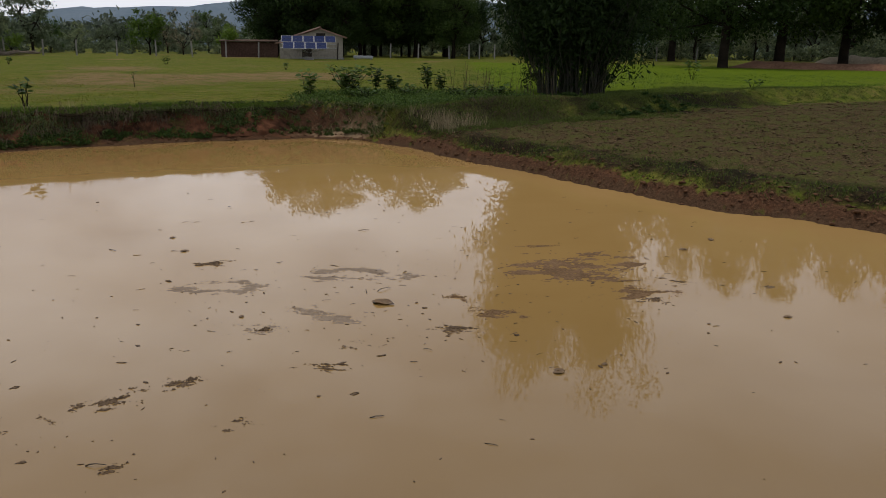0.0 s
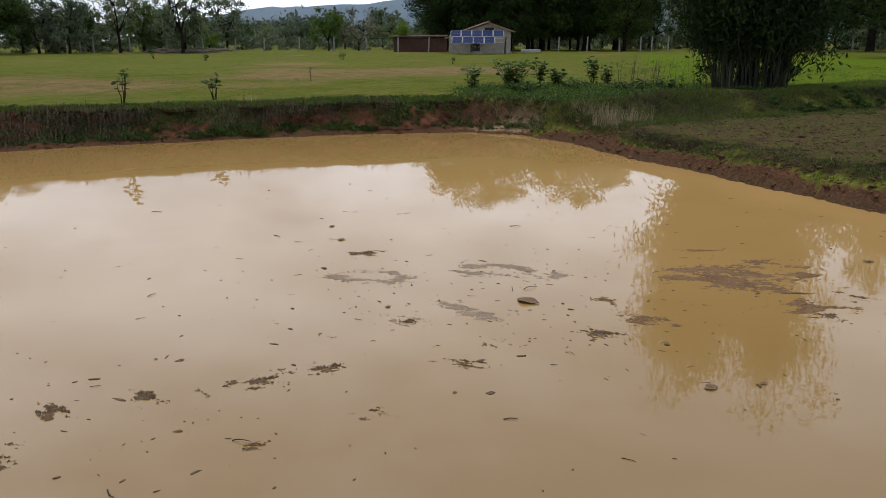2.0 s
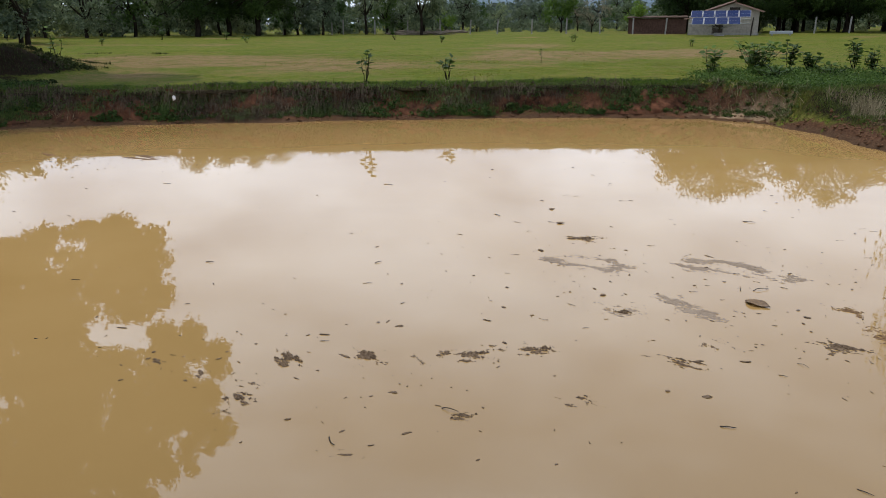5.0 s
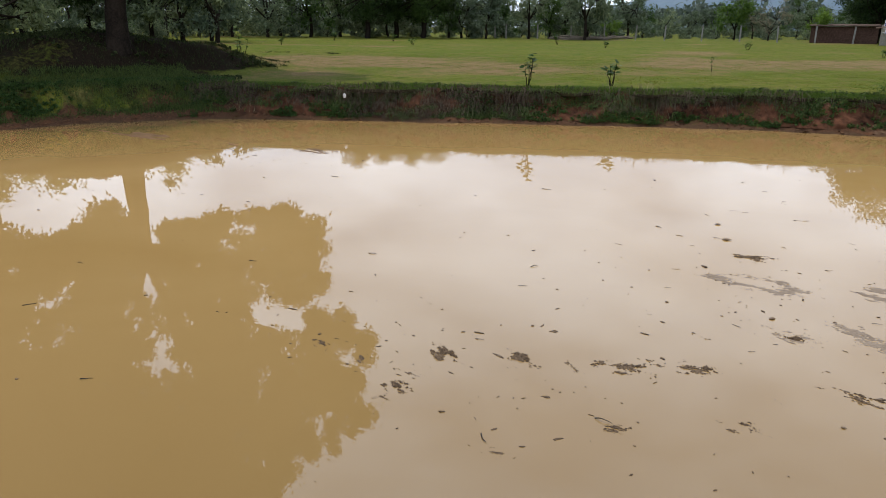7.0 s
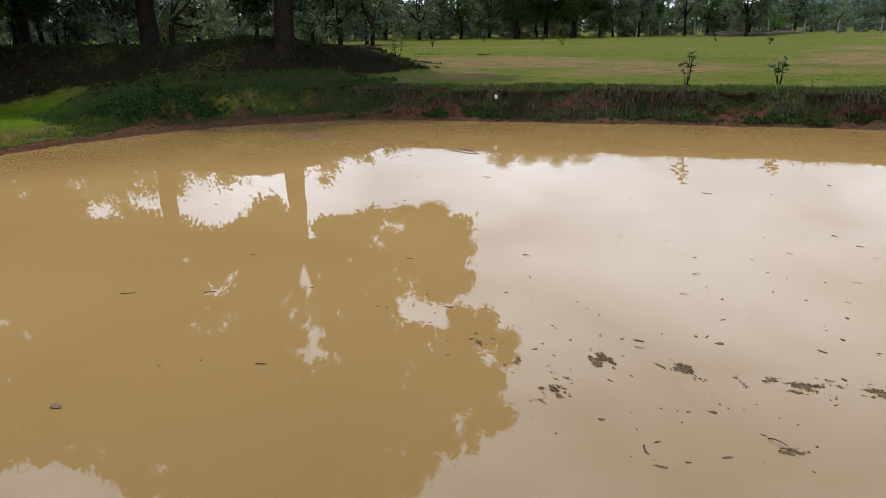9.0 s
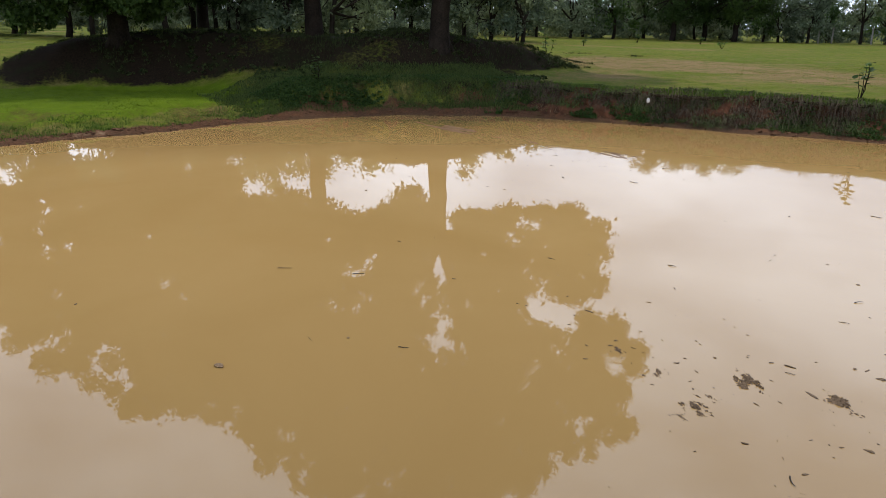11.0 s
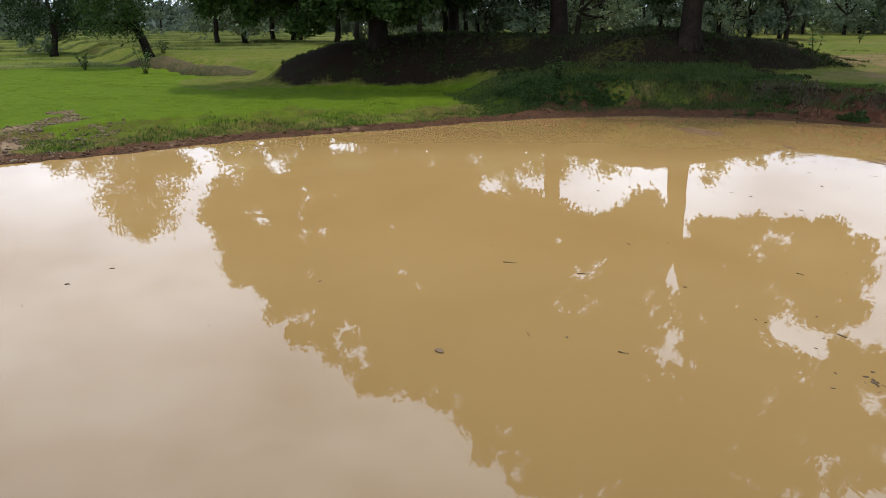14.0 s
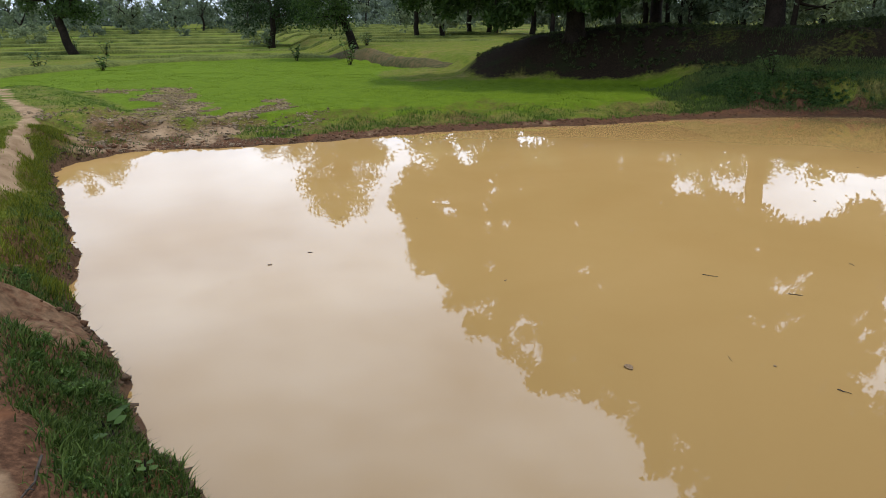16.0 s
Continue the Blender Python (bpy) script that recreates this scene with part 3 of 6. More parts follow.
GX = axis([(-20.0, 0.12), (-7.5, 0.06), (-2.0, 0.12), (7.0, 0)], 2600)
GY = axis([(-9.0, 0.12), (-5.8, 0.06), (-1.0, 0.12), (22.5, 0)], 2600)
gx, gy = np.meshgrid(GX, GY)
gz, gs, gzone, gcover = land(gx.ravel(), gy.ravel())
nx, ny = len(GX), len(GY)
gi = (np.arange(ny - 1)[:, None] * nx + np.arange(nx - 1)[None, :]).ravel()
ground_mesh = fast_mesh("ground", np.stack([gx.ravel(), gy.ravel(), gz], 1), np.stack([gi, gi + 1, gi + nx + 1, gi + nx], 1), M_GROUND, True)
for key, values in gcover.items():
    ground_mesh.attributes.new(key, "FLOAT", "POINT").data.foreach_set("value", np.asarray(values, np.float32))
ground = tagged(new("ground", ground_mesh), "grassy farmland with red earth banks and paddy fields", "ground", kind="structure")

# the pond: one level sheet of muddy water, a little wider than its shore
wc = SHORE.mean(0)
ring = [tuple(wc + (p - wc) * 1.06) for p in SHORE]
bm = bmesh.new()
bm.faces.new([bm.verts.new((p[0], p[1], 0.0)) for p in ring][::-1])
bmesh.ops.recalc_face_normals(bm, faces=bm.faces)
if list(bm.faces)[0].normal.z < 0:
    bmesh.ops.reverse_faces(bm, faces=bm.faces)
me = bpy.data.meshes.new("water")
bm.to_mesh(me)
bm.free()
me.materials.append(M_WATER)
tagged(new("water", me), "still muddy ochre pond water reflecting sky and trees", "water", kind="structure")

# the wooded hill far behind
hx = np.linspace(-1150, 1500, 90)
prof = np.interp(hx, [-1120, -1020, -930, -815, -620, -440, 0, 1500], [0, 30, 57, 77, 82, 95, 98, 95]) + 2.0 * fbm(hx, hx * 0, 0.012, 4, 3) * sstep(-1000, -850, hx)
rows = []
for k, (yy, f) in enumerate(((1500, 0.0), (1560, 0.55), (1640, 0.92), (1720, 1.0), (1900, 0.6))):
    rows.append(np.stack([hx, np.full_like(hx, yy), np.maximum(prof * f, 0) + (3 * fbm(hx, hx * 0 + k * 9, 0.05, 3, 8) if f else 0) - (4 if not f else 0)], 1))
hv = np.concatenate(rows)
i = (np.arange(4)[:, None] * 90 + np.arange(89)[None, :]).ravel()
tagged(new("backdrop", fast_mesh("hill", hv, np.stack([i, i + 1, i + 91, i + 90], 1), M_HILL, True)), "long wooded hill on the horizon, blue with painted haze", "hill", kind="structure")


# ---- trees ----
def leaves(rng, centres, radii, count, size, droop=0.3, slim=0.45, flat=0.75, tight=False):
    """Rhombic leaves filling clumps: arrays of verts and quads. flat squashes the clumps."""
    share = np.asarray(radii) ** 2
    pick = rng.choice(len(centres), count, p=share / share.sum())
    v = rng.normal(size=(count, 3))
    v /= np.linalg.norm(v, axis=1)[:, None]
    r = rng.random(count) ** 0.45 * np.where(rng.random(count) < 0.20, rng.uniform(1.0, 1.7, count), 1.05) if tight else np.minimum(np.abs(rng.normal(0.0, 0.62, count)), 1.5) ** 0.8
    c = np.asarray(centres)[pick] + v * (r * np.asarray(radii)[pick])[:, None] * np.array([1, 1, flat])
    along = rng.normal(size=(count, 3)) + v * 0.6
    along[:, 2] -= droop
    along /= np.linalg.norm(along, axis=1)[:, None]
    nrm = rng.normal(size=(count, 3)) * 0.8 + v * 0.5 + np.array([0, 0, 0.7])
    side = np.cross(along, nrm)
    side /= np.linalg.norm(side, axis=1)[:, None] + 1e-9
    L = size * (0.6 + 0.8 * rng.random(count))[:, None]
    W = L * slim
    up = np.cross(side, along)
    q = np.stack([c - along * L * 0.5, c + side * W * 0.5 + up * L * 0.08, c + along * L * 0.5, c - side * W * 0.5 + up * L * 0.08], 1)
    return q.reshape(-1, 3), np.arange(count * 4).reshape(-1, 4)


def bend(rng, a, b, n, sag):
    a, b = np.asarray(a, float), np.asarray(b, float)
    t = np.linspace(0, 1, n)[:, None]
    mid = rng.normal(size=3) * sag * np.linalg.norm(b - a)
    jig = rng.normal(size=(n, 3)) * 0.02 * np.linalg.norm(b - a) * np.minimum(t, 1 - t) * 2
    return a + (b - a) * t + mid * (4 * t * (1 - t)) * 0.5 + jig


def make_tree(name, seed, tall, fork, trunk_r, clumps, count, leaf, mat, label, category="tree", lean=(0, 0), droop=0.3, slim=0.45, sides=8, group="", kind="", twigs=2, tight=False):
    """A tree: clumps are (x, y, z, r) of its crown, in its own metres."""
    rng = np.random.default_rng(seed)
    ob = thing(name, label, category, group=group, kind=kind)
    clumps = np.asarray(clumps, float)
    top = np.array([lean[0], lean[1], fork])
    pieces = [tube(np.vstack([[(0, 0, -0.4)], bend(rng, (0, 0, 0), top, 6, 0.05)]), np.array([1.45, 1.2, 1.06, 1.0, 0.96, 0.92, 0.88]) * trunk_r, sides)]
    order = np.argsort(-clumps[:, 3])
    mains = [top + (clumps[i, :3] - top) * 0.55 for i in order[:5]]
    for k, p in enumerate(mains):
        pieces.append(tube(bend(rng, top - (0, 0, 0.1), p, 5, 0.10), np.linspace(0.62, 0.32, 5) * trunk_r, max(5, sides - 2)))
    for c in clumps:
        k = int(np.argmin([np.linalg.norm(c[:3] - p) for p in mains]))
        pieces.append(tube(bend(rng, mains[k], c[:3], 4, 0.12), np.linspace(0.30, 0.08, 4) * trunk_r, 5))
        for _ in range(twigs):
            pieces.append(tube(bend(rng, c[:3], c[:3] + rng.normal(size=3) * c[3] * 0.5, 3, 0.1), np.linspace(0.10, 0.03, 3) * trunk_r, 4))
    part("trunk", fast_mesh("trunk", *join(pieces), M_BARK, True), ob)
    v, q = leaves(rng, clumps[:, :3], clumps[:, 3], count, leaf, droop, slim, 0.8, tight)
    part("crown", fast_mesh("crown", v, q, mat), ob)
    return ob


def crown_clumps(rng, n, centre, size, r, low=-0.9):
    """n clumps scattered in an uneven ellipsoid."""
    out = []
    while len(out) < n:
        v = rng.uniform(-1, 1, 3)
        if v[0] ** 2 + v[1] ** 2 + v[2] ** 2 * (1.0 if v[2] > 0 else 0.45) > 1 or v[2] < low:
            continue
        rr = r * rng.uniform(0.6, 1.3)
        out.append((*(np.asarray(centre) + v * np.asarray(size)), rr))
    return out


def stand(ob, x, y, turn=0.0, scale=1.0, sink=0.0):
    ob.matrix_world = pose(x, y, height(x, y) - sink, 0, 0, turn) @ Matrix.Scale(scale, 4)
    return ob

def lobed_tree(az, dist, trunk_r, fork, lobes, seed):
    """An old tree whose crown is a few great boughs: lobes are (azimuth, distance, middle height, half width, half depth, half height)."""
    rng = np.random.default_rng(seed)
    bx, by = polar(az, dist)
    bz = height(bx, by) - 0.1
    ob = thing("tree", "large dark shade tree standing on the earth mound", "tree", (bx, by, bz), 0, "trees on the mound")
    top = np.array([rng.normal() * 0.1, rng.normal() * 0.1, fork])
    rise = np.linspace(0, 1, 9)[:, None]
    stem = top * rise + rng.normal(size=(9, 3)) * np.array([0.03, 0.03, 0]) * np.minimum(rise, 0.5)
    trunk = [tube(np.vstack([[(0, 0, -0.5)], stem]), np.r_[1.35, 1.22, 1.10, 1.04, 1.0, 0.98, 0.96, 0.95, 0.97, 1.02] * trunk_r, 14)]
    clumps = []
    for k in range(5):  # root flare
        a = k * 1.26 + rng.uniform(-0.3, 0.3)
        way = np.array([math.cos(a), math.sin(a), 0])
        trunk.append(tube([way * trunk_r * 0.5 + (0, 0, 0.5), way * trunk_r * 1.0 + (0, 0, 0.12), way * trunk_r * 1.6 + (0, 0, -0.15)], [trunk_r * 0.36, trunk_r * 0.28, trunk_r * 0.14], 7))
    for laz, ld, lz, hw, hd, hh in lobes:
        cx, cy = polar(laz, ld)
        mid = np.array([cx - bx, cy - by, lz - bz])
        out = np.array([-math.sin(radians(laz)), math.cos(radians(laz)), 0])
        across = np.array([out[1], -out[0], 0])
        limb = bend(rng, top - (0, 0, 0.15), mid, 7, 0.08)
        trunk.append(tube(limb, np.linspace(0.55, 0.16, 7) * trunk_r, 8))
        n = int(4.2 * hw * hh / 0.30) + 6
        while n:
            v = rng.uniform(-1, 1, 3)
            q = v @ v
            if q > 1 or q < 0.12:
                continue
            n -= 1
            c = mid + across * v[0] * hw + out * v[1] * hd * 1.4 + np.array([0, 0, v[2] * hh])
            r = rng.uniform(0.18, 0.54)
            at = math.degrees(math.atan2(-(c[0] + bx), c[1] + by))
            if any(abs(at - ga) * 0.43 < gw + 0.7 * r and g0 - 0.6 * r < c[2] + bz < g1 + 0.6 * r for ga, gw, g0, g1 in GAPS):
                continue
            clumps.append((*c, r))
            k = int(np.argmin(np.linalg.norm(limb - c, axis=1)))
            trunk.append(tube(bend(rng, limb[k], c, 4, 0.1), np.linspace(0.13, 0.04, 4) * trunk_r, 4))
    part("trunk", fast_mesh("trunk", *join(trunk), M_BARK, True), ob)
    clumps = np.array(clumps)
    part("crown", fast_mesh("crown", *leaves(rng, clumps[:, :3], clumps[:, 3], len(clumps) * 290, 0.155, 0.35, 0.5, 0.85, True), M_LEAF_MOUND), ob)
    return ob


# four old trees on the mound; GAPS are openings in their crowns: azimuth, half width, from and to height
GAPS = [(63.55, 0.02, 6.9, 8.6), (55.8, 0.10, 6.7, 7.2)]
lobed_tree(86.3, 25.8, 0.28, 2.6, [(86.5, 25.6, 7.0, 2.7, 2.4, 3.6), (91.3, 25.6, 5.9, 2.2, 2.2, 2.8), (95.6, 25.6, 5.0, 1.45, 1.8, 1.9), (92.0, 25.4, 3.2, 2.8, 1.8, 1.0), (84.0, 25.0, 3.7, 2.2, 2.0, 1.5), (98.0, 25.8, 3.9, 0.6, 0.8, 1.2)], 201)
lobed_tree(80.7, 29.5, 0.20, 2.6, [(82.0, 28.5, 9.3, 2.8, 2.4, 3.6), (78.5, 28.2, 8.6, 2.4, 2.2, 4.0), (81.0, 28.0, 4.8, 3.2, 2.2, 1.9)], 202)
lobed_tree(73.1, 25.6, 0.27, 3.2, [(68.3, 25.6, 12.0, 2.9, 2.6, 4.2), (74.0, 25.6, 10.9, 2.7, 2.4, 3.7), (71.0, 25.4, 6.7, 2.9, 2.3, 2.1), (77.2, 25.6, 9.0, 2.2, 2.2, 3.8), (75.8, 25.2, 4.9, 2.2, 1.8, 1.7), (70.4, 25.8, 4.7, 1.7, 1.2, 0.8)], 203)
lobed_tree(64.0, 23.6, 0.28, 2.8, [(57.5, 24.6, 8.6, 1.6, 1.6, 0.9), (56.2, 24.6, 5.7, 1.5, 1.5, 0.6), (66.4, 24.4, 4.5, 1.0, 1.2, 1.5), (55.6, 24.6, 4.35, 2.1, 1.8, 0.8), (50.6, 24.8, 9.0, 1.55, 1.8, 1.6), (51.8, 24.8, 11.0, 1.9, 1.9, 1.3), (57.2, 24.6, 11.4, 2.5, 2.2, 2.7), (60.6, 24.4, 7.4, 1.6, 2.0, 3.4), (62.5, 24.4, 13.2, 3.0, 2.4, 3.2), (66.4, 24.6, 8.2, 1.35, 1.8, 3.4), (52.6, 24.7, 5.6, 0.9, 1.0, 1.3), (65.8, 24.4, 4.4, 0.7, 1.0, 1.5), (59.8, 24.0, 4.2, 1.3, 1.4, 0.8)], 204)

# farther trees: a few kinds, each repeated
KINDS = []
for k in range(7):
    rng = np.random.default_rng(300 + k)
    tall = (8.5, 7.0, 9.5, 6.2, 8.0, 10.0, 9.0)[k]
    wide = (2.8, 2.8, 2.3, 2.6, 3.4, 2.8, 3.0)[k]
    cl = crown_clumps(rng, 26, (0, 0, tall * 0.50), (wide, wide, tall * (0.40, 0.46, 0.42, 0.46, 0.44, 0.38, 0.46)[k]), 0.85)
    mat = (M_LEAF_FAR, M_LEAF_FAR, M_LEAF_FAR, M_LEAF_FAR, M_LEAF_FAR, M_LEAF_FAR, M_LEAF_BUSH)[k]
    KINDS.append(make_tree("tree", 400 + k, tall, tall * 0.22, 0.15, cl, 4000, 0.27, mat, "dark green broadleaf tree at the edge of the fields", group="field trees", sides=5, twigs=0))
lime = make_tree("tree", 450, 3.6, 0.9, 0.07, crown_clumps(np.random.default_rng(9), 16, (0, 0, 2.0), (1.4, 1.4, 1.3), 0.55), 2600, 0.18, M_LEAF_LIME, "small fresh green tree at the field edge", group="young trees", sides=6)
bare_tree = make_tree("tree", 451, 5.0, 0.8, 0.08, crown_clumps(np.random.default_rng(10), 26, (0, 0, 2.9), (2.1, 2.1, 2.3), 0.6), 1800, 0.32, M_TWIG_PALE, "pale leafless scrub tree at the field edge", slim=0.07, sides=6)
understory = make_tree("bush", 452, 2.2, 0.3, 0.05, crown_clumps(np.random.default_rng(12), 14, (0, 0, 0.9), (1.7, 1.5, 0.75), 0.5), 1000, 0.26, M_LEAF_FAR, "dark green bush at the edge of the wood", "bush", group="wood edge bushes", sides=4, twigs=0)
thicket = make_tree("bush", 454, 2.2, 0.3, 0.05, crown_clumps(np.random.default_rng(14), 14, (0, 0, 1.0), (1.7, 1.5, 0.85), 0.5), 1900, 0.18, M_LEAF_FAR, "dense dark thicket bush behind the mound", "bush", group="thicket behind the mound", sides=4, twigs=0)
used = set()


def plant(ob, az, d, scale=1.0, turn=0.0):
    x, y = polar(az, d)
    if ob.name in used:
        ob = copy_thing(ob, Matrix())
    else:
        used.add(ob.name)
    stand(ob, x, y, turn, scale, 0.1)


rng = np.random.default_rng(7)
for az in np.arange(62, 30, -1.5):  # the dark wood behind the north field
    plant(KINDS[int(rng.integers(7))], az + rng.uniform(-0.5, 0.5), 84 + rng.uniform(-5, 10), rng.uniform(0.95, 1.25) if az > 45 else rng.uniform(0.6, 1.0), rng.uniform(0, 360))
for az in np.arange(62, 28, -2.0):
    plant(KINDS[int(rng.integers(7))], az + rng.uniform(-0.7, 0.7), 104 + rng.uniform(-6, 14), rng.uniform(0.9, 1.15) if az > 45 else rng.uniform(0.6, 0.85), rng.uniform(0, 360))
for az in np.arange(31, -36, -1.7):
    plant(KINDS[int(rng.integers(7))], az + rng.uniform(-0.7, 0.7), 110 + rng.uniform(-8, 16), rng.uniform(0.62, 0.82) if az > 13 else rng.uniform(0.8, 1.2), rng.uniform(0, 360))
for az in np.arange(12, -36, -1.9):
    plant(KINDS[int(rng.integers(7))], az + rng.uniform(-0.7, 0.7), 96 + rng.uniform(-4, 6), rng.uniform(0.8, 1.2), rng.uniform(0, 360))
for az in np.arange(126, 60, -1.9):  # scattered beyond the terraces and behind the mound
    plant(KINDS[int(rng.integers(7))], az + rng.uniform(-1, 1), rng.uniform(85, 150), rng.uniform(0.8, 1.1), rng.uniform(0, 360))
for az in np.arange(97, 70, -1.5):
    plant(KINDS[int(rng.integers(7))], az + rng.uniform(-0.8, 0.8), rng.uniform(52, 64), rng.uniform(1.0, 1.4), rng.uniform(0, 360))
for az in np.arange(72, 56, -1.9):
    plant(KINDS[int(rng.integers(7))], az + rng.uniform(-1, 1), rng.uniform(58, 66), rng.uniform(1.0, 1.25), rng.uniform(0, 360))
for az in np.arange(62, -36, -1.3):
    plant(understory, az + rng.uniform(-0.6, 0.6), (86 if az > 30 else 98) + rng.uniform(-4, 6), rng.uniform(0.6, 1.3), rng.uniform(0, 360))
for az in np.arange(126, 62, -3.0):
    plant(understory, az + rng.uniform(-1, 1), rng.uniform(60, 120), rng.uniform(0.4, 0.9), rng.uniform(0, 360))
for az in np.arange(88, 60, -1.8):  # thick growth behind the mound
    plant(thicket, az + rng.uniform(-1, 1), rng.uniform(52, 70), rng.uniform(0.7, 1.5), rng.uniform(0, 360))
for az, d, k, s in ((4.6, 92, 0, 1.2), (31, 78, 2, 1.05), (28.0, 92, 0, 1.0)):
    plant(KINDS[k], az, d, s, az * 3)
big = make_tree("tree", 453, 16, 3.4, 0.36, crown_clumps(np.random.default_rng(13), 80, (0, 0, 9.2), (5.4, 5.4, 7.0), 1.25), 21000, 0.30, M_LEAF_MOUND, "tall dense dark tree behind the pump house field", group="tall field trees", sides=8, twigs=0, tight=True)
for az, d, s in ((12.2, 86, 0.78), (9.6, 84, 1.0), (7.6, 88, 1.0), (5.2, 90, 0.74), (2.0, 86, 1.0), (-0.2, 90, 0.90), (-10.5, 90, 0.80), (-13.6, 88, 0.86), (46.9, 79, 0.72), (44.8, 82, 0.70), (42.8, 80, 0.72), (-20.0, 62, 0.98), (-23.6, 66, 1.12), (-27.5, 70, 1.05), (-31.5, 68, 1.1), (-16.5, 84, 1.0)):
    plant(big, az, d, s, az * 3)
for az, d, r, fork, lean, mid, size, n, seed in (
        (102.1, 41, 0.21, 2.1, (0.1, -0.75), (0, -0.9, 4.7), (2.1, 2.1, 3.5), 56, 1), (108.0, 55, 0.20, 2.2, (0.1, 0.2), (0, 0.2, 4.0), (3.2, 3.2, 3.0), 46, 2), (121.0, 52, 0.26, 2.4, (0.1, -0.7), (0, -0.5, 5.2), (2.6, 2.6, 3.4), 54, 3)):
    one = make_tree("tree", 500 + seed, 8, fork, r, crown_clumps(np.random.default_rng(520 + seed), n, mid, size, 0.74, -0.9), n * 260, 0.18, M_LEAF_MOUND, "leaning dark tree on a bund among the terraced fields", group="terrace trees", lean=lean, sides=9, tight=True)
    stand(one, *polar(az, d), 0, sink=0.1)
for az in np.arange(12.5, -1, -1.6):  # the dark grove behind the pump house
    plant(big, az + rng.uniform(-0.5, 0.5), 83 + rng.uniform(-2, 6), rng.uniform(0.48, 0.62), rng.uniform(0, 360))
for az, d, s in ((29.2, 84, 0.7), (15.2, 80, 1.0), (20.8, 88, 1.45)):
    plant(lime, az, d, s, az * 9)
plant(bare_tree, 18.6, 86, 1.0)

# the woods go on behind: low scrub, then a deep ragged belt of foliage
rng = np.random.default_rng(78)
wa, wd = rng.uniform(-45, 135, 800), rng.uniform(112, 150, 800)
wc3 = np.stack([-np.sin(np.radians(wa)) * wd, np.cos(np.radians(wa)) * wd, 1.0 + rng.random(800) * 3.2], 1)
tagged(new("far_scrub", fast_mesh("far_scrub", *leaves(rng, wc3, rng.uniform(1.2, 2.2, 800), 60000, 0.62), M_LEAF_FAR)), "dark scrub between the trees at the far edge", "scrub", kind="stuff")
rng = np.random.default_rng(77)
wa, wd = rng.uniform(-45, 135, 900), rng.uniform(150, 330, 900)
wc3 = np.stack([-np.sin(np.radians(wa)) * wd, np.cos(np.radians(wa)) * wd, 0.5 + rng.random(900) * (0.030 + 0.010 * vnoise(wa * 0.3, wa * 0, 4)) * wd], 1)
wc3[:, 2] += 1.2
tagged(new("far_woods", fast_mesh("far_woods", *leaves(rng, wc3, rng.uniform(2.0, 3.6, 900), 70000, 1.5), M_LEAF_WOODS)), "distant woods behind the fields, grey-green with painted haze", "woods", kind="stuff")


# bamboo clump at the corner of the field
def make_bamboo(x, y):
    rng = np.random.default_rng(55)
    ob = thing("bamboo_clump", "tall dense bamboo clump with dark leaves on the field bund", "bamboo")
    pieces, centres, radii = [], [], []
    for k in range(75):
        a, r = rng.uniform(0, 2 * np.pi), 1.15 * math.sqrt(rng.random())
        base = np.array([math.cos(a) * r, math.sin(a) * r * 0.7, -0.1])
        h, out = rng.uniform(5.6, 8.6), rng.uniform(0.3, 2.0)
        t = np.linspace(0, 1, 7)[:, None]
        b = a + rng.normal(0, 1.1)
        way = np.array([math.cos(b), math.sin(b), 0])
        pts = base + np.array([0, 0, h]) * t + way * out * t ** 2.0
        pieces.append(tube(pts, np.linspace(0.034, 0.010, 7), 5))
        for u in np.linspace(0.25, 0.98, 8):
            p = base + np.array([0, 0, h]) * u + way * (out * u ** 2.0 + rng.uniform(0, 0.9))
            centres.append(p + rng.normal(size=3) * 0.3)
            radii.append(0.8 * rng.uniform(0.6, 1.1))
    for k in range(60):  # low side shoots that droop
        a = rng.uniform(0, 2 * np.pi)
        way = np.array([math.cos(a), math.sin(a), 0])
        u = rng.random()
        centres.append(way * (1.1 + 1.9 * u) + np.array([0, 0, 1.5 + 1.7 * u + rng.uniform(-0.3, 0.8)]))
        radii.append(rng.uniform(0.45, 0.8))
        pieces.append(tube(bend(rng, way * 1.0, centres[-1], 4, 0.15), np.linspace(0.02, 0.006, 4), 4))
    for k in range(46):  # dead sheaths and young shoots round the foot
        a = rng.uniform(0, 2 * np.pi)
        centres.append(np.array([math.cos(a) * rng.uniform(0.5, 1.5), math.sin(a) * rng.uniform(0.4, 1.1), rng.uniform(0.15, 1.3)]))
        radii.append(rng.uniform(0.18, 0.36))
    for k, piece in enumerate(pieces):
        part("culm" if k < 75 else "side_shoot", fast_mesh("culm", *piece, M_BAMBOO, True), ob)
    v, q = leaves(rng, centres, radii, 95000, 0.18, 0.7, 0.30, 0.9, True)
    part("crown", fast_mesh("crown", v, q, M_LEAF_BAMBOO), ob)
    stand(ob, x, y)


make_bamboo(4.35, 26.0)


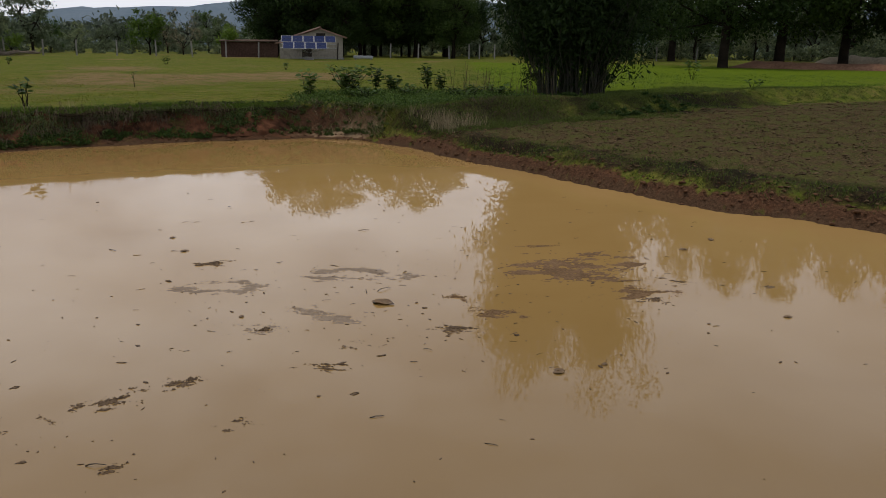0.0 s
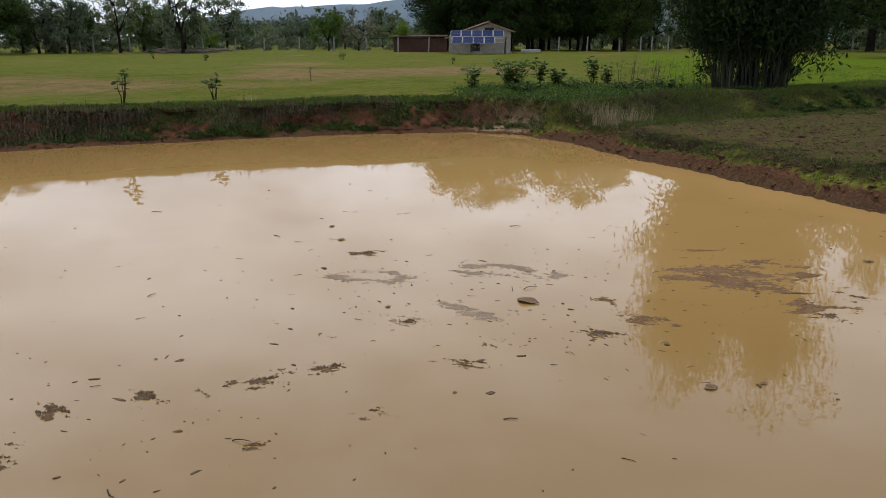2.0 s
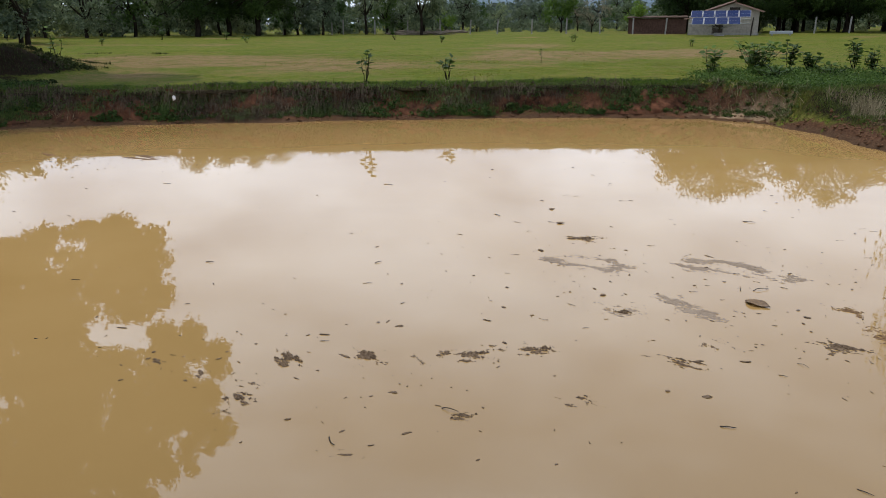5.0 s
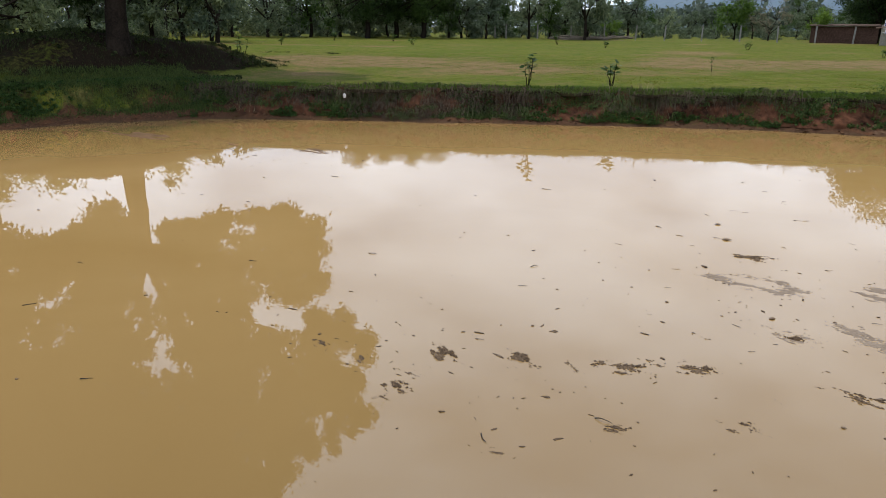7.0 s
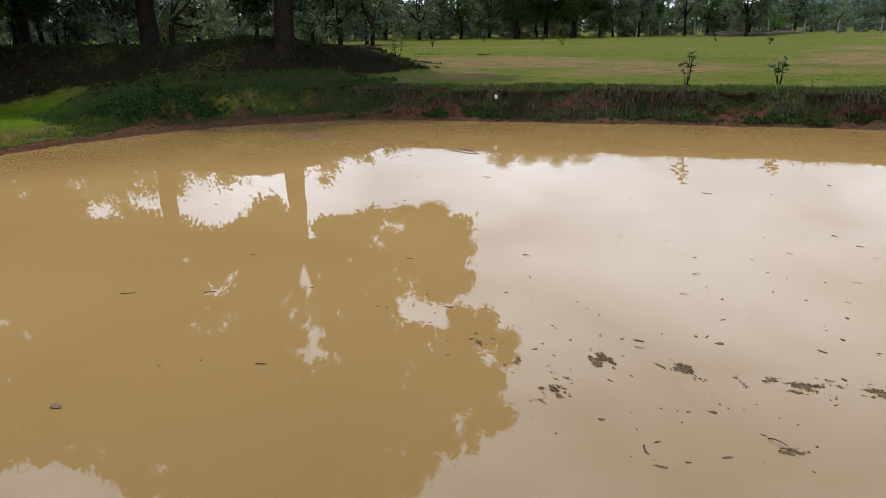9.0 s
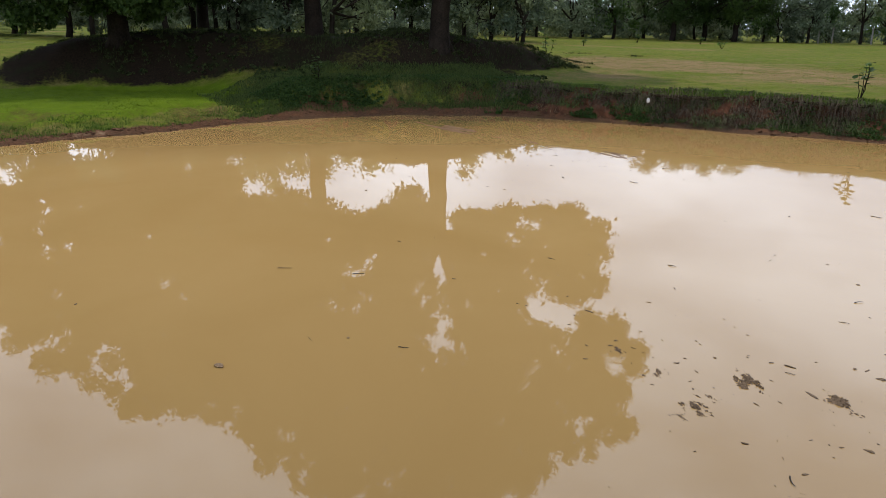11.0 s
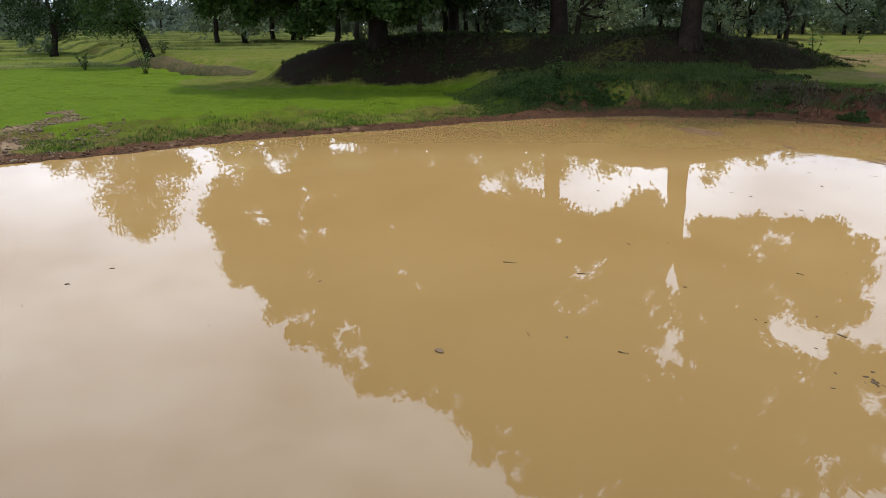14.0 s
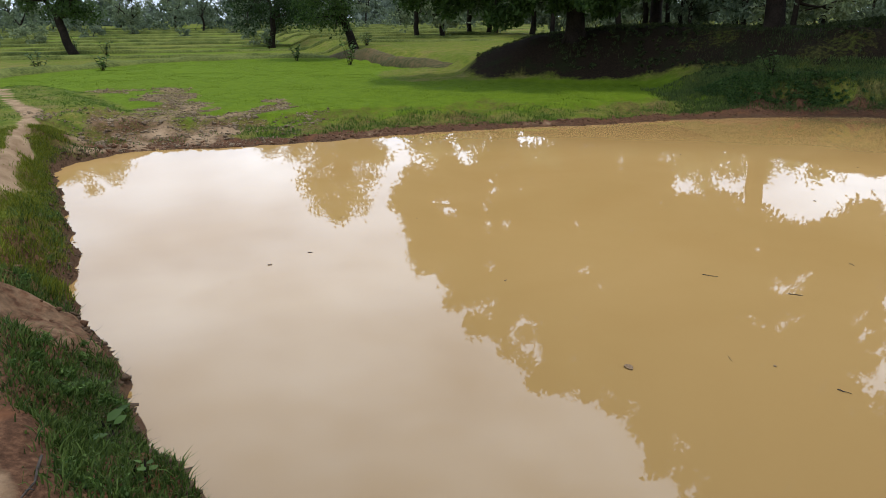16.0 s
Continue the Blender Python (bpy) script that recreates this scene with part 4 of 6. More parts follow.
# ---- grass, clods and other small cover ----
def blade_mesh(name, x, y, z, h, w, mat, rng, lean=0.4, fine=False):
    """Single blades, bent at the middle where fine."""
    n = len(x)
    a = rng.uniform(0, 2 * np.pi, n)
    b = rng.uniform(0, 2 * np.pi, n)
    o = np.stack([x, y, z - 0.01], 1)
    side = np.stack([np.cos(a), np.sin(a), 0 * a], 1) * (w * 0.5)[:, None]
    tip = np.stack([np.cos(b), np.sin(b), 0 * b], 1) * (h * lean * rng.random(n))[:, None]
    up = np.zeros((n, 3))
    up[:, 2] = h
    if not fine:
        v = np.stack([o - side, o + side, o + up + tip], 1)
        return fast_mesh(name, v.reshape(-1, 3), None, mat, tris=np.arange(3 * n).reshape(-1, 3))
    m = o + up * 0.6 + tip * 0.35
    v = np.stack([o - side, o + side, m - side * 0.8, m + side * 0.8, o + up * 0.92 + tip], 1)
    k = np.arange(n)[:, None] * 5
    t = np.stack([k + 0, k + 1, k + 3, k + 0, k + 3, k + 2, k + 2, k + 3, k + 4], -1).reshape(-1, 3)
    return fast_mesh(name, v.reshape(-1, 3), None, mat, tris=t)


def sow(rng, n, lo, hi, keep, tuft=0.0, per=1):
    """Points inside a rectangle where keep(x, y, z, s, zone, cover) says so, in tufts of per."""
    x, y = rng.uniform(lo[0], hi[0], n), rng.uniform(lo[1], hi[1], n)
    z, s, zone, cover = land(x, y)
    ok = rng.random(n) < keep(x, y, z, s, zone, cover)
    x, y = np.repeat(x[ok], per), np.repeat(y[ok], per)
    if tuft:
        x, y = x + rng.normal(0, tuft, len(x)), y + rng.normal(0, tuft, len(y))
    z, s, zone, cover = land(x, y)
    return x, y, z, s


def grass(name, seed, n, lo, hi, keep, h, w, mat, label, tuft=0.05, per=5, lean=0.5, fine=False, category="grass"):
    rng = np.random.default_rng(seed)
    x, y, z, s = sow(rng, n, lo, hi, keep, tuft, per)
    ok = s > 0.04
    x, y, z = x[ok], y[ok], z[ok]
    hh = rng.uniform(h[0], h[1], len(x)) * (0.75 + 0.35 * vnoise(x * 0.8, y * 0.8, seed))
    ob = new(name, blade_mesh(name, x, y, z, hh, np.full(len(x), w) * rng.uniform(0.7, 1.2, len(x)), mat, rng, lean, fine))
    return tagged(ob, label, category, kind="stuff")




grass("bank_grass", 11, 60000, (-20, 7), (0, 22), lambda x, y, z, s, zone, c: (zone == NORTH) * ((s > 0.62) & (s < 1.35)) * 0.9 * (0.35 + 0.65 * sstep(-0.4, 0.4, vnoise(x * 0.8, y * 0.8, 12))), (0.03, 0.09), 0.018, M_GRASS_LUSH, "green grass along the top of the cut bank", per=6, lean=1.4)
grass("bank_grass", 12, 60000, (-20, 7), (0, 22), lambda x, y, z, s, zone, c: (zone == NORTH) * ((s > 0.30) & (s < 0.75)) * sstep(-0.1, 0.5, vnoise(x * 0.7, y * 0.7, 9)) * 0.7, (0.05, 0.16), 0.014, M_BANKWEED, "straggling grass hanging down the cut bank", per=5, lean=1.2)
grass("dry_grass", 13, 50000, (-20, 7), (0, 22), lambda x, y, z, s, zone, c: (zone == NORTH) * ((s > 0.35) & (s < 0.8)) * sstep(0.1, 0.7, vnoise(x * 0.45, y * 0.45, 10)) * 0.5, (0.10, 0.32), 0.014, M_DRY, "dry grass stalks and roots hanging from the bank", per=5, lean=1.6)
grass("field_grass", 14, 52000, (-34, 19), (-3, 46), lambda x, y, z, s, zone, c: (s > 0.9) * (1 - 0.75 * c["straw"]) * sstep(46, 22, np.hypot(x, y) + 4 * vnoise(x * 0.3, y * 0.3, 3)), (0.02, 0.055), 0.024, M_GRASS, "short grass on the open field", per=3, tuft=0.10, lean=2.2)
grass("field_grass", 15, 30000, (-3, 22), (30, 60), lambda x, y, z, s, zone, c: 0.8 * (c["plough"] < 0.2) * sstep(58, 30, np.hypot(x, y) + 4 * vnoise(x * 0.3, y * 0.3, 3)) * sstep(-3, 2, x), (0.03, 0.09), 0.03, M_GRASS_LUSH, "green grass on the field behind the bund", per=3, tuft=0.08, lean=1.8)
M_BUNDGRASS = leaf_material("bund_grass", (0.040, 0.066, 0.014), (0.110, 0.140, 0.030), 0.3, 0.6, False)
grass("bund_grass", 16, 80000, (-3, 5), (18, 30), lambda x, y, z, s, zone, c: (zone == RIGHT) * np.maximum(((s > 0.28) & (s < 1.0 + 0.6 * vnoise(x * 0.9, y * 0.9, 23))) * (0.8 + 0.3 * vnoise(x * 2, y * 2, 24)), (s > 0.35) * (c["plough"] < 0.3) * 0.7), (0.03, 0.11), 0.018, M_BUNDGRASS, "lush grass on the bank and bund", per=6, lean=1.4)
grass("bund_grass", 27, 70000, (-2.5, 14), (7, 24.5), lambda x, y, z, s, zone, c: (s > 0.3) * np.maximum(c["plough"] < 0.35, y - np.interp(x, BUNDLINE[:, 0], BUNDLINE[:, 1]) > -1.8 + 0.5 * vnoise(x, y, 27)) * (0.65 + 0.4 * vnoise(x * 1.3, y * 1.3, 26)), (0.03, 0.10), 0.017, M_BUNDGRASS, "thick grass on the bund at the pond corner", per=5, lean=1.5)
grass("field_grass", 17, 50000, (-1, 9), (22, 30), lambda x, y, z, s, zone, c: (c["plough"] > 0.3) * sstep(-0.3, 0.6, vnoise(x * 0.9, y * 0.9, 19)) * 0.45, (0.02, 0.08), 0.018, M_BUNDGRASS, "sparse weeds on the ploughed field", per=5, lean=1.5)
grass("paddy", 18, 24000, (-42, -20), (-13, 5), lambda x, y, z, s, zone, c: c["paddy"] * 0.95, (0.03, 0.06), 0.018, M_PADDY, "dense bright green young paddy", per=4, tuft=0.12, lean=2.0, category="paddy")
grass("verge_grass", 19, 50000, (-21, -9), (-12, 5.5), lambda x, y, z, s, zone, c: (zone == SOUTHWEST) * ((s > 0.38) & (s < 1.5 + 0.4 * vnoise(x * 0.8, y * 0.8, 4))) * (1 - 0.9 * (c["path"] > 0.35)) * (0.35 + 0.45 * vnoise(x * 1.6, y * 1.6, 44)), (0.03, 0.11), 0.016, M_GRASS_LUSH, "grass verge between pond and paddy", per=5)
grass("bank_grass", 20, 60000, (-24, 3), (-16, 12), lambda x, y, z, s, zone, c: np.isin(zone, (WEST, SOUTHWEST)) * ((s > 0.35) & (s < 4.0) & (z < 1.15)) * sstep(2.2, 6.5, y + 1.6 * vnoise(x * 0.7, y * 0.7, 48)) * 0.9, (0.04, 0.14), 0.020, M_BANKWEED, "creeping green grass on the bank below the mound", per=5)
# grass colour darkened to carry the shade below the mound's crowns
M_SHADED_GRASS = leaf_material("shade_darkened_grass", (0.014, 0.022, 0.008), (0.046, 0.060, 0.018), 0.2, 0.8, False)
grass("mound_grass", 21, 36000, (-34, -3), (-18, 26), lambda x, y, z, s, zone, c: np.maximum((z > 0.95) * sstep(-0.2, 0.5, vnoise(x * 0.7, y * 0.7, 5)), (z > 1.04) * sstep(8.0, 11.0, y + vnoise(x, y, 6)) * 0.9), (0.05, 0.14), 0.022, M_SHADED_GRASS, "thin grass and litter on the shaded mound", per=4, tuft=0.07)


def near_verge(x, y, z, s, zone, c):
    gap = sstep(0.40, 0.7, np.hypot(x + 4.95, y + 3.3)) * (0.4 + 0.6 * sstep(-0.5, 0.3, vnoise(x * 1.6, y * 1.6, 29)))
    dn, _, _ = to_line(x, y, PATHLINE)
    return (zone == NEAR) * ((s > 0.04) & (s < 0.60 + 0.14 * vnoise(x * 3, y * 3, 30))) * sstep(0.30, 0.48, dn) * gap * (0.12 + 0.88 * sstep(7.2, 5.4, np.hypot(x, y)))


M_VERGE = leaf_material("verge_grass", (0.020, 0.040, 0.008), (0.075, 0.112, 0.022), 0.3, 0.6, False)
grass("verge_grass", 22, 110000, (-13.5, -8.8), (-1, 0.5), near_verge, (0.04, 0.13), 0.009, M_VERGE, "lush green grass tufts along the footpath's water edge", per=14, tuft=0.05, lean=1.3, fine=True)
grass("verge_grass", 23, 6000, (-13.5, -8.8), (-1, 0.5), near_verge, (0.06, 0.20), 0.006, M_GRASS_LUSH, "taller grass blades along the footpath's water edge", per=6, tuft=0.03, lean=1.1, fine=True)
grass("field_grass", 24, 26000, (-24, -20), (-6, -4), lambda x, y, z, s, zone, c: (s > 0.8) * (c["path"] < 0.2) * (c["bare"] < 0.4) * (c["paddy"] < 0.3) * 0.8, (0.025, 0.07), 0.018, M_GRASS_LUSH, "grass beside the footpath and in the muddy corner", per=6, lean=1.5)



def rim_of_path(x, y, z, s, zone, c):
    return (zone == NEAR) * ((s > 0.03) & (s < 0.22)) * sstep(-0.3, 0.4, vnoise(x * 3, y * 3, 28)) * 0.8


grass("shore_litter", 25, 40000, (-13.5, -8.8), (-1, 0.5), rim_of_path, (0.02, 0.08), 0.005, M_ROOT, "dead stalks and roots along the foot of the path bank", per=5, tuft=0.03, lean=2.2, fine=True)
grass("verge_grass", 26, 40000, (-13.5, -8.8), (-5.5, -2.5), lambda x, y, z, s, zone, c: (zone == NEAR) * ((s > 0.10) & (s < 1.6)) * (c["path"] < 0.25) * sstep(4.6, 6.2, np.hypot(x, y)), (0.03, 0.09), 0.014, M_GRASS, "short dense turf between footpath and pond", per=7, tuft=0.05, lean=0.9)


def hanging(name, seed, n, keep, length, w, mat, label):
    """Stalks and roots that hang from the rim of a cut bank towards the water."""
    rng = np.random.default_rng(seed)
    x, y = rng.uniform(-20, 7, n), rng.uniform(-9, 22, n)
    z, s, zone, cover = land(x, y)
    ok = rng.random(n) < keep(x, y, z, s, zone, cover)
    x, y = np.repeat(x[ok], 6) + rng.normal(0, 0.05, 6 * ok.sum()), np.repeat(y[ok], 6) + rng.normal(0, 0.05, 6 * ok.sum())
    e = 0.15
    gx1, gy1 = shore(x + e, y)[0] - shore(x - e, y)[0], shore(x, y + e)[0] - shore(x, y - e)[0]
    g = np.hypot(gx1, gy1) + 1e-6
    out = np.stack([-gx1 / g, -gy1 / g, 0 * g], 1)
    k = len(x)
    L = rng.uniform(length[0], length[1], k)[:, None]
    z = land(x, y)[0]
    o = np.stack([x, y, z + 0.02], 1)
    side = np.stack([out[:, 1], -out[:, 0], 0 * x], 1) * w * 0.5
    jig = rng.normal(size=(k, 3)) * 0.45
    m = o + (out * 0.45 + np.array([0, 0, 0.25]) + jig * 0.5) * L * 0.6
    t = m + (out * 0.35 + np.array([0, 0, -1.0]) + jig) * L * 0.8
    v = np.stack([o - side, o + side, m - side, m + side, t], 1)
    i = np.arange(k)[:, None] * 5
    f = np.stack([i, i + 1, i + 3, i, i + 3, i + 2, i + 2, i + 3, i + 4], -1).reshape(-1, 3)
    return tagged(new(name, fast_mesh(name, v.reshape(-1, 3), None, mat, tris=f)), label, "grass", kind="stuff")


def rim(a, b, patch, seed):
    return lambda x, y, z, s, zone, c: (zone == NORTH) * ((s > a) & (s < b)) * sstep(patch, patch + 0.5, vnoise(x * 0.6, y * 0.6, seed))


hanging("hanging_grass", 41, 16000, rim(0.50, 0.86, -0.1, 61), (0.08, 0.36), 0.012, M_BANKWEED, "green grass hanging over the rim of the cut bank")
hanging("hanging_roots", 42, 18000, rim(0.54, 0.90, 0.15, 62), (0.15, 0.55), 0.008, M_ROOT, "dry brown roots and stalks hanging down the bank")



def weeds(name, seed, n, lo, hi, keep, count, size, r, mat, label):
    """Low leafy weeds in patches."""
    rng = np.random.default_rng(seed)
    x, y, z, s = sow(rng, n, lo, hi, keep)
    c = np.stack([x, y, z + r * 0.5], 1)
    return tagged(new(name, fast_mesh(name, *leaves(rng, c, rng.uniform(0.6, 1.3, len(x)) * r, count, size, 0.0, 0.6), mat)), label, "weeds", kind="stuff")


weeds("bank_weeds", 43, 40000, (-20, 7), (0, 22), lambda x, y, z, s, zone, c: (zone == NORTH) * ((s > 0.22) & (s < 0.90)) * sstep(-0.45, 0.5, vnoise(x * 0.8, y * 0.8, 77)) * 0.6, 30000, 0.045, 0.07, M_BANKWEED, "dark leafy weeds clinging to the cut bank")
weeds("bank_weeds", 44, 26000, (-24, 3), (-16, 12), lambda x, y, z, s, zone, c: (zone == WEST) * ((s > 0.6) & (s < 2.0) & (z < 0.95)) * sstep(-0.7, 0.2, vnoise(x * 0.6, y * 0.6, 78)) * 0.8, 42000, 0.055, 0.07, M_LEAF_BUSH, "creeping green weeds on the bank below the mound")
weeds("bank_weeds", 45, 9000, (-3, 10), (8, 24), lambda x, y, z, s, zone, c: (zone == RIGHT) * ((s > 0.4) & (c["plough"] < 0.4)) * sstep(0.0, 0.6, vnoise(x * 0.6, y * 0.6, 79)) * 0.4, 9000, 0.07, 0.09, M_LEAF_BUSH, "leafy weeds on the pond bank and bund")
weeds("path_weeds", 46, 30000, (-9, -6), (-2, 0), lambda x, y, z, s, zone, c: near_verge(x, y, z, s, zone, c) * sstep(0.0, 0.6, vnoise(x * 2, y * 2, 80)) * 0.3, 9000, 0.022, 0.035, M_LEAF_BUSH, "small leaved weeds in the verge grass")


weeds("mound_weeds", 47, 16000, (-34, -3), (-18, 26), lambda x, y, z, s, zone, c: (z > 0.62) * (c["dark_shade_earth"] > 0.3) * sstep(-0.2, 0.4, vnoise(x * 0.55, y * 0.55, 76)) * 0.5, 22000, 0.065, 0.085, M_SHADED_GRASS, "low weeds and litter covering the mound, darkened for shade")


def turf_lip():
    """The turf that overhangs the eroded north bank."""
    line = SHORE[8:15]
    seg = np.hypot(*np.diff(line, axis=0).T)
    n = int(seg.sum() / 0.06)
    t = np.linspace(0, seg.sum(), n)
    px, py = np.interp(t, np.r_[0, np.cumsum(seg)], line[:, 0]), np.interp(t, np.r_[0, np.cumsum(seg)], line[:, 1])
    k = np.ones(25) / 25
    dx, dy = np.gradient(px), np.gradient(py)
    dx, dy = np.convolve(np.pad(dx, 12, "edge"), k, "valid"), np.convolve(np.pad(dy, 12, "edge"), k, "valid")
    g = np.hypot(dx, dy)
    ox, oy = dy / g, -dx / g  # away from the water
    if shore(px[:1] + ox[:1], py[:1] + oy[:1])[0][0] < 0:
        ox, oy = -ox, -oy
    steps = np.arange(0.1, 1.6, 0.03)
    zz = np.stack([land(px + ox * u, py + oy * u)[0] for u in steps], 0)
    rim_at = steps[np.argmax(zz > 0.66, axis=0)]
    rim_at = np.convolve(np.pad(rim_at, 3, "edge"), np.ones(7) / 7, "valid")
    reach = 0.13 + 0.10 * vnoise(t * 1.3, t * 0, 5) + 0.06 * vnoise(t * 5, t * 0, 6)
    hold = sstep(0, 12, np.minimum(np.arange(n), n - 1 - np.arange(n)))
    reach = np.maximum(reach, 0.01) * hold
    top = land(px + ox * (rim_at + 0.3), py + oy * (rim_at + 0.3))[0]
    top = np.convolve(np.pad(top, 6, "edge"), np.ones(13) / 13, "valid")
    vs = []
    for ds, dz in ((0.30, -0.05), (0.0, -0.015), (-0.5, -0.03), (-0.9, -0.07), (-1.0, -0.13), (-0.7, -0.15), (0.06, -0.14)):
        off = rim_at + (ds if ds > 0 else ds * reach * 1.3)
        x, y = px + ox * off, py + oy * off
        vs.append(np.stack([x, y, top + dz + 0.035 * vnoise(x * 5, y * 5, 8) - 0.06 * (1 - hold)], 1))
    v = np.concatenate(vs)
    i = (np.arange(6)[:, None] * n + np.arange(n - 1)[None, :]).ravel()
    tagged(new("turf_edge", fast_mesh("turf_edge", v, np.stack([i, i + 1, i + n + 1, i + n], 1), M_TURF, False)), "overhanging edge of turf along the cut bank", "turf", kind="structure")
    # the raw face of the cut: hollowed earth with a slope of crumbs at its foot
    foot = steps[np.argmax(zz > 0.15, axis=0)]
    foot = np.convolve(np.pad(foot, 5, "edge"), np.ones(11) / 11, "valid") - 0.06
    level = np.linspace(0, 1, 22)
    cols = []
    for v in level:
        z = 0.10 + (top - 0.13) * v
        off = foot + (rim_at - foot) * (1 - (1 - v) ** 1.8) - 0.07
        off = off + 0.13 * fbm(t * 0.9, z * 1.6, 1.0, 4, 301) + 0.06 * fbm(t * 3.5, z * 5.0, 1.0, 3, 302) + 0.05 * math.exp(-((v - 0.8) / 0.15) ** 2)
        cols.append(np.stack([px + ox * off, py + oy * off, z * (1 - 0.3 * (1 - hold))], 1))
    face = np.stack(cols, 0)
    m = len(level)
    i = (np.arange(m - 1)[:, None] * n + np.arange(n - 1)[None, :]).ravel()
    tagged(new("bank_face", fast_mesh("bank_face", face.reshape(-1, 3), np.stack([i, i + 1, i + n + 1, i + n], 1), M_CUTEARTH, True)), "raw red earth face of the cut bank", "bank", kind="structure")
    # what clings to the face: tufts in patches, thickest under the rim
    rng = np.random.default_rng(402)
    for name, count, size, w, mat, label, patch, low in (
            ("bank_growth", 1000, (0.06, 0.22), 0.012, M_BANKWEED, "dark grass tufts clinging to the cut bank", 0.30, 0.30),
            ("bank_growth", 450, (0.04, 0.13), 0.012, M_GRASS_LUSH, "green grass tufts on the cut bank", 0.50, 0.0),
            ("bank_roots", 700, (0.10, 0.42), 0.007, M_ROOT, "brown roots and stalks trailing down the cut bank", 0.25, 0.45)):
        j, u = rng.integers(0, n - 1, count * 5), rng.random(count * 5)
        wild = fbm(t[j] * 0.55, u * 1.3, 1.0, 4, 310 + int(100 * patch))
        ok = (wild > patch + 0.75 * (low - u) * (u < low) - 0.5 * (u > 0.82)) & (wild > -0.6)
        j, u = j[ok][:count], u[ok][:count]
        j, u = np.repeat(j, 12), np.repeat(u, 12)
        base = face[np.clip((u * (m - 1)).astype(int), 0, m - 1), np.clip(j + rng.integers(-1, 2, len(j)), 0, n - 1)]
        out = np.stack([-ox[j], -oy[j], 0 * ox[j]], 1)
        o = base + rng.normal(size=(len(j), 3)) * 0.022
        L = rng.uniform(*size, len(j))[:, None]
        jig = rng.normal(size=(len(j), 3)) * 0.5
        side = np.stack([out[:, 1], -out[:, 0], 0 * ox[j]], 1) * w * 0.5
        mid = o + (out * 0.55 + np.array([0, 0, 0.25]) + jig * 0.6) * L * 0.5
        end = mid + (out * 0.15 + np.array([0, 0, -0.85]) + jig * 0.7) * L * 0.6
        v = np.stack([o - side, o + side, mid - side, mid + side, end], 1)
        i = np.arange(len(j))[:, None] * 5
        f = np.stack([i, i + 1, i + 3, i, i + 3, i + 2, i + 2, i + 3, i + 4], -1).reshape(-1, 3)
        tagged(new(name, fast_mesh(name, v.reshape(-1, 3), None, mat, tris=f)), label, "grass", kind="stuff")
    j, u = rng.integers(0, n - 1, 5000), rng.random(5000) ** 1.4 * 0.9
    ok = fbm(t[j] * 0.7, u * 1.5, 1.0, 4, 333) > 0.25
    spots = face[(u[ok] * (m - 1)).astype(int), j[ok]] - np.stack([ox[j[ok]], oy[j[ok]], 0 * u[ok]], 1) * 0.03
    tagged(new("bank_weeds", fast_mesh("bank_weeds", *leaves(rng, spots, rng.uniform(0.04, 0.10, len(spots)), 22000, 0.05, 0.0, 0.6), M_LEAF_BUSH)), "leafy weeds rooted in the cut bank", "weeds", kind="stuff")
    # grass that grows on the lip and droops over it
    rng = np.random.default_rng(401)
    for name, count, size, w, mat, label, fall in (("lip_grass", 26000, (0.025, 0.07), 0.016, M_GRASS_LUSH, "short grass on the turf edge", 0.0), ("lip_grass", 9000, (0.05, 0.15), 0.011, M_BANKWEED, "dark grass drooping over the turf edge", 1.0), ("lip_roots", 4000, (0.10, 0.50), 0.007, M_ROOT, "dry roots hanging below the turf edge", 1.3)):
        j = rng.integers(0, n - 1, count)
        ok = vnoise(t[j] * 0.9, t[j] * 0, int(500 + 10 * fall)) > rng.uniform(-1.0, 0.5, count) + 0.75 * fall
        j = j[ok]
        row = rng.uniform(-1.0, 0.6 if fall == 0 else -0.4, len(j))
        off = rim_at[j] + np.where(row > 0, row * 0.3, row * reach[j] * 1.3)
        o = np.stack([px[j] + ox[j] * off, py[j] + oy[j] * off, top[j] - 0.02 - 0.05 * np.clip(-row, 0, 1)], 1) + rng.normal(size=(len(j), 3)) * np.array([0.03, 0.03, 0.012])
        out = np.stack([-ox[j], -oy[j], 0 * ox[j]], 1)
        L = rng.uniform(*size, len(j))[:, None]
        jig = rng.normal(size=(len(j), 3)) * 0.4
        side = np.stack([out[:, 1], -out[:, 0], 0 * ox[j]], 1) * w * 0.5
        m = o + (out * (0.25 + 0.3 * fall) + np.array([0, 0, 0.5 if fall else 0.7]) + jig * 0.5) * L * 0.5
        e = m + (out * 0.25 + np.array([0, 0, 0.5 - 1.5 * fall]) + jig) * L * 0.7
        v = np.stack([o - side, o + side, m - side, m + side, e], 1)
        i = np.arange(len(j))[:, None] * 5
        f = np.stack([i, i + 1, i + 3, i, i + 3, i + 2, i + 2, i + 3, i + 4], -1).reshape(-1, 3)
        tagged(new(name, fast_mesh(name, v.reshape(-1, 3), None, mat, tris=f)), label, "grass", kind="stuff")


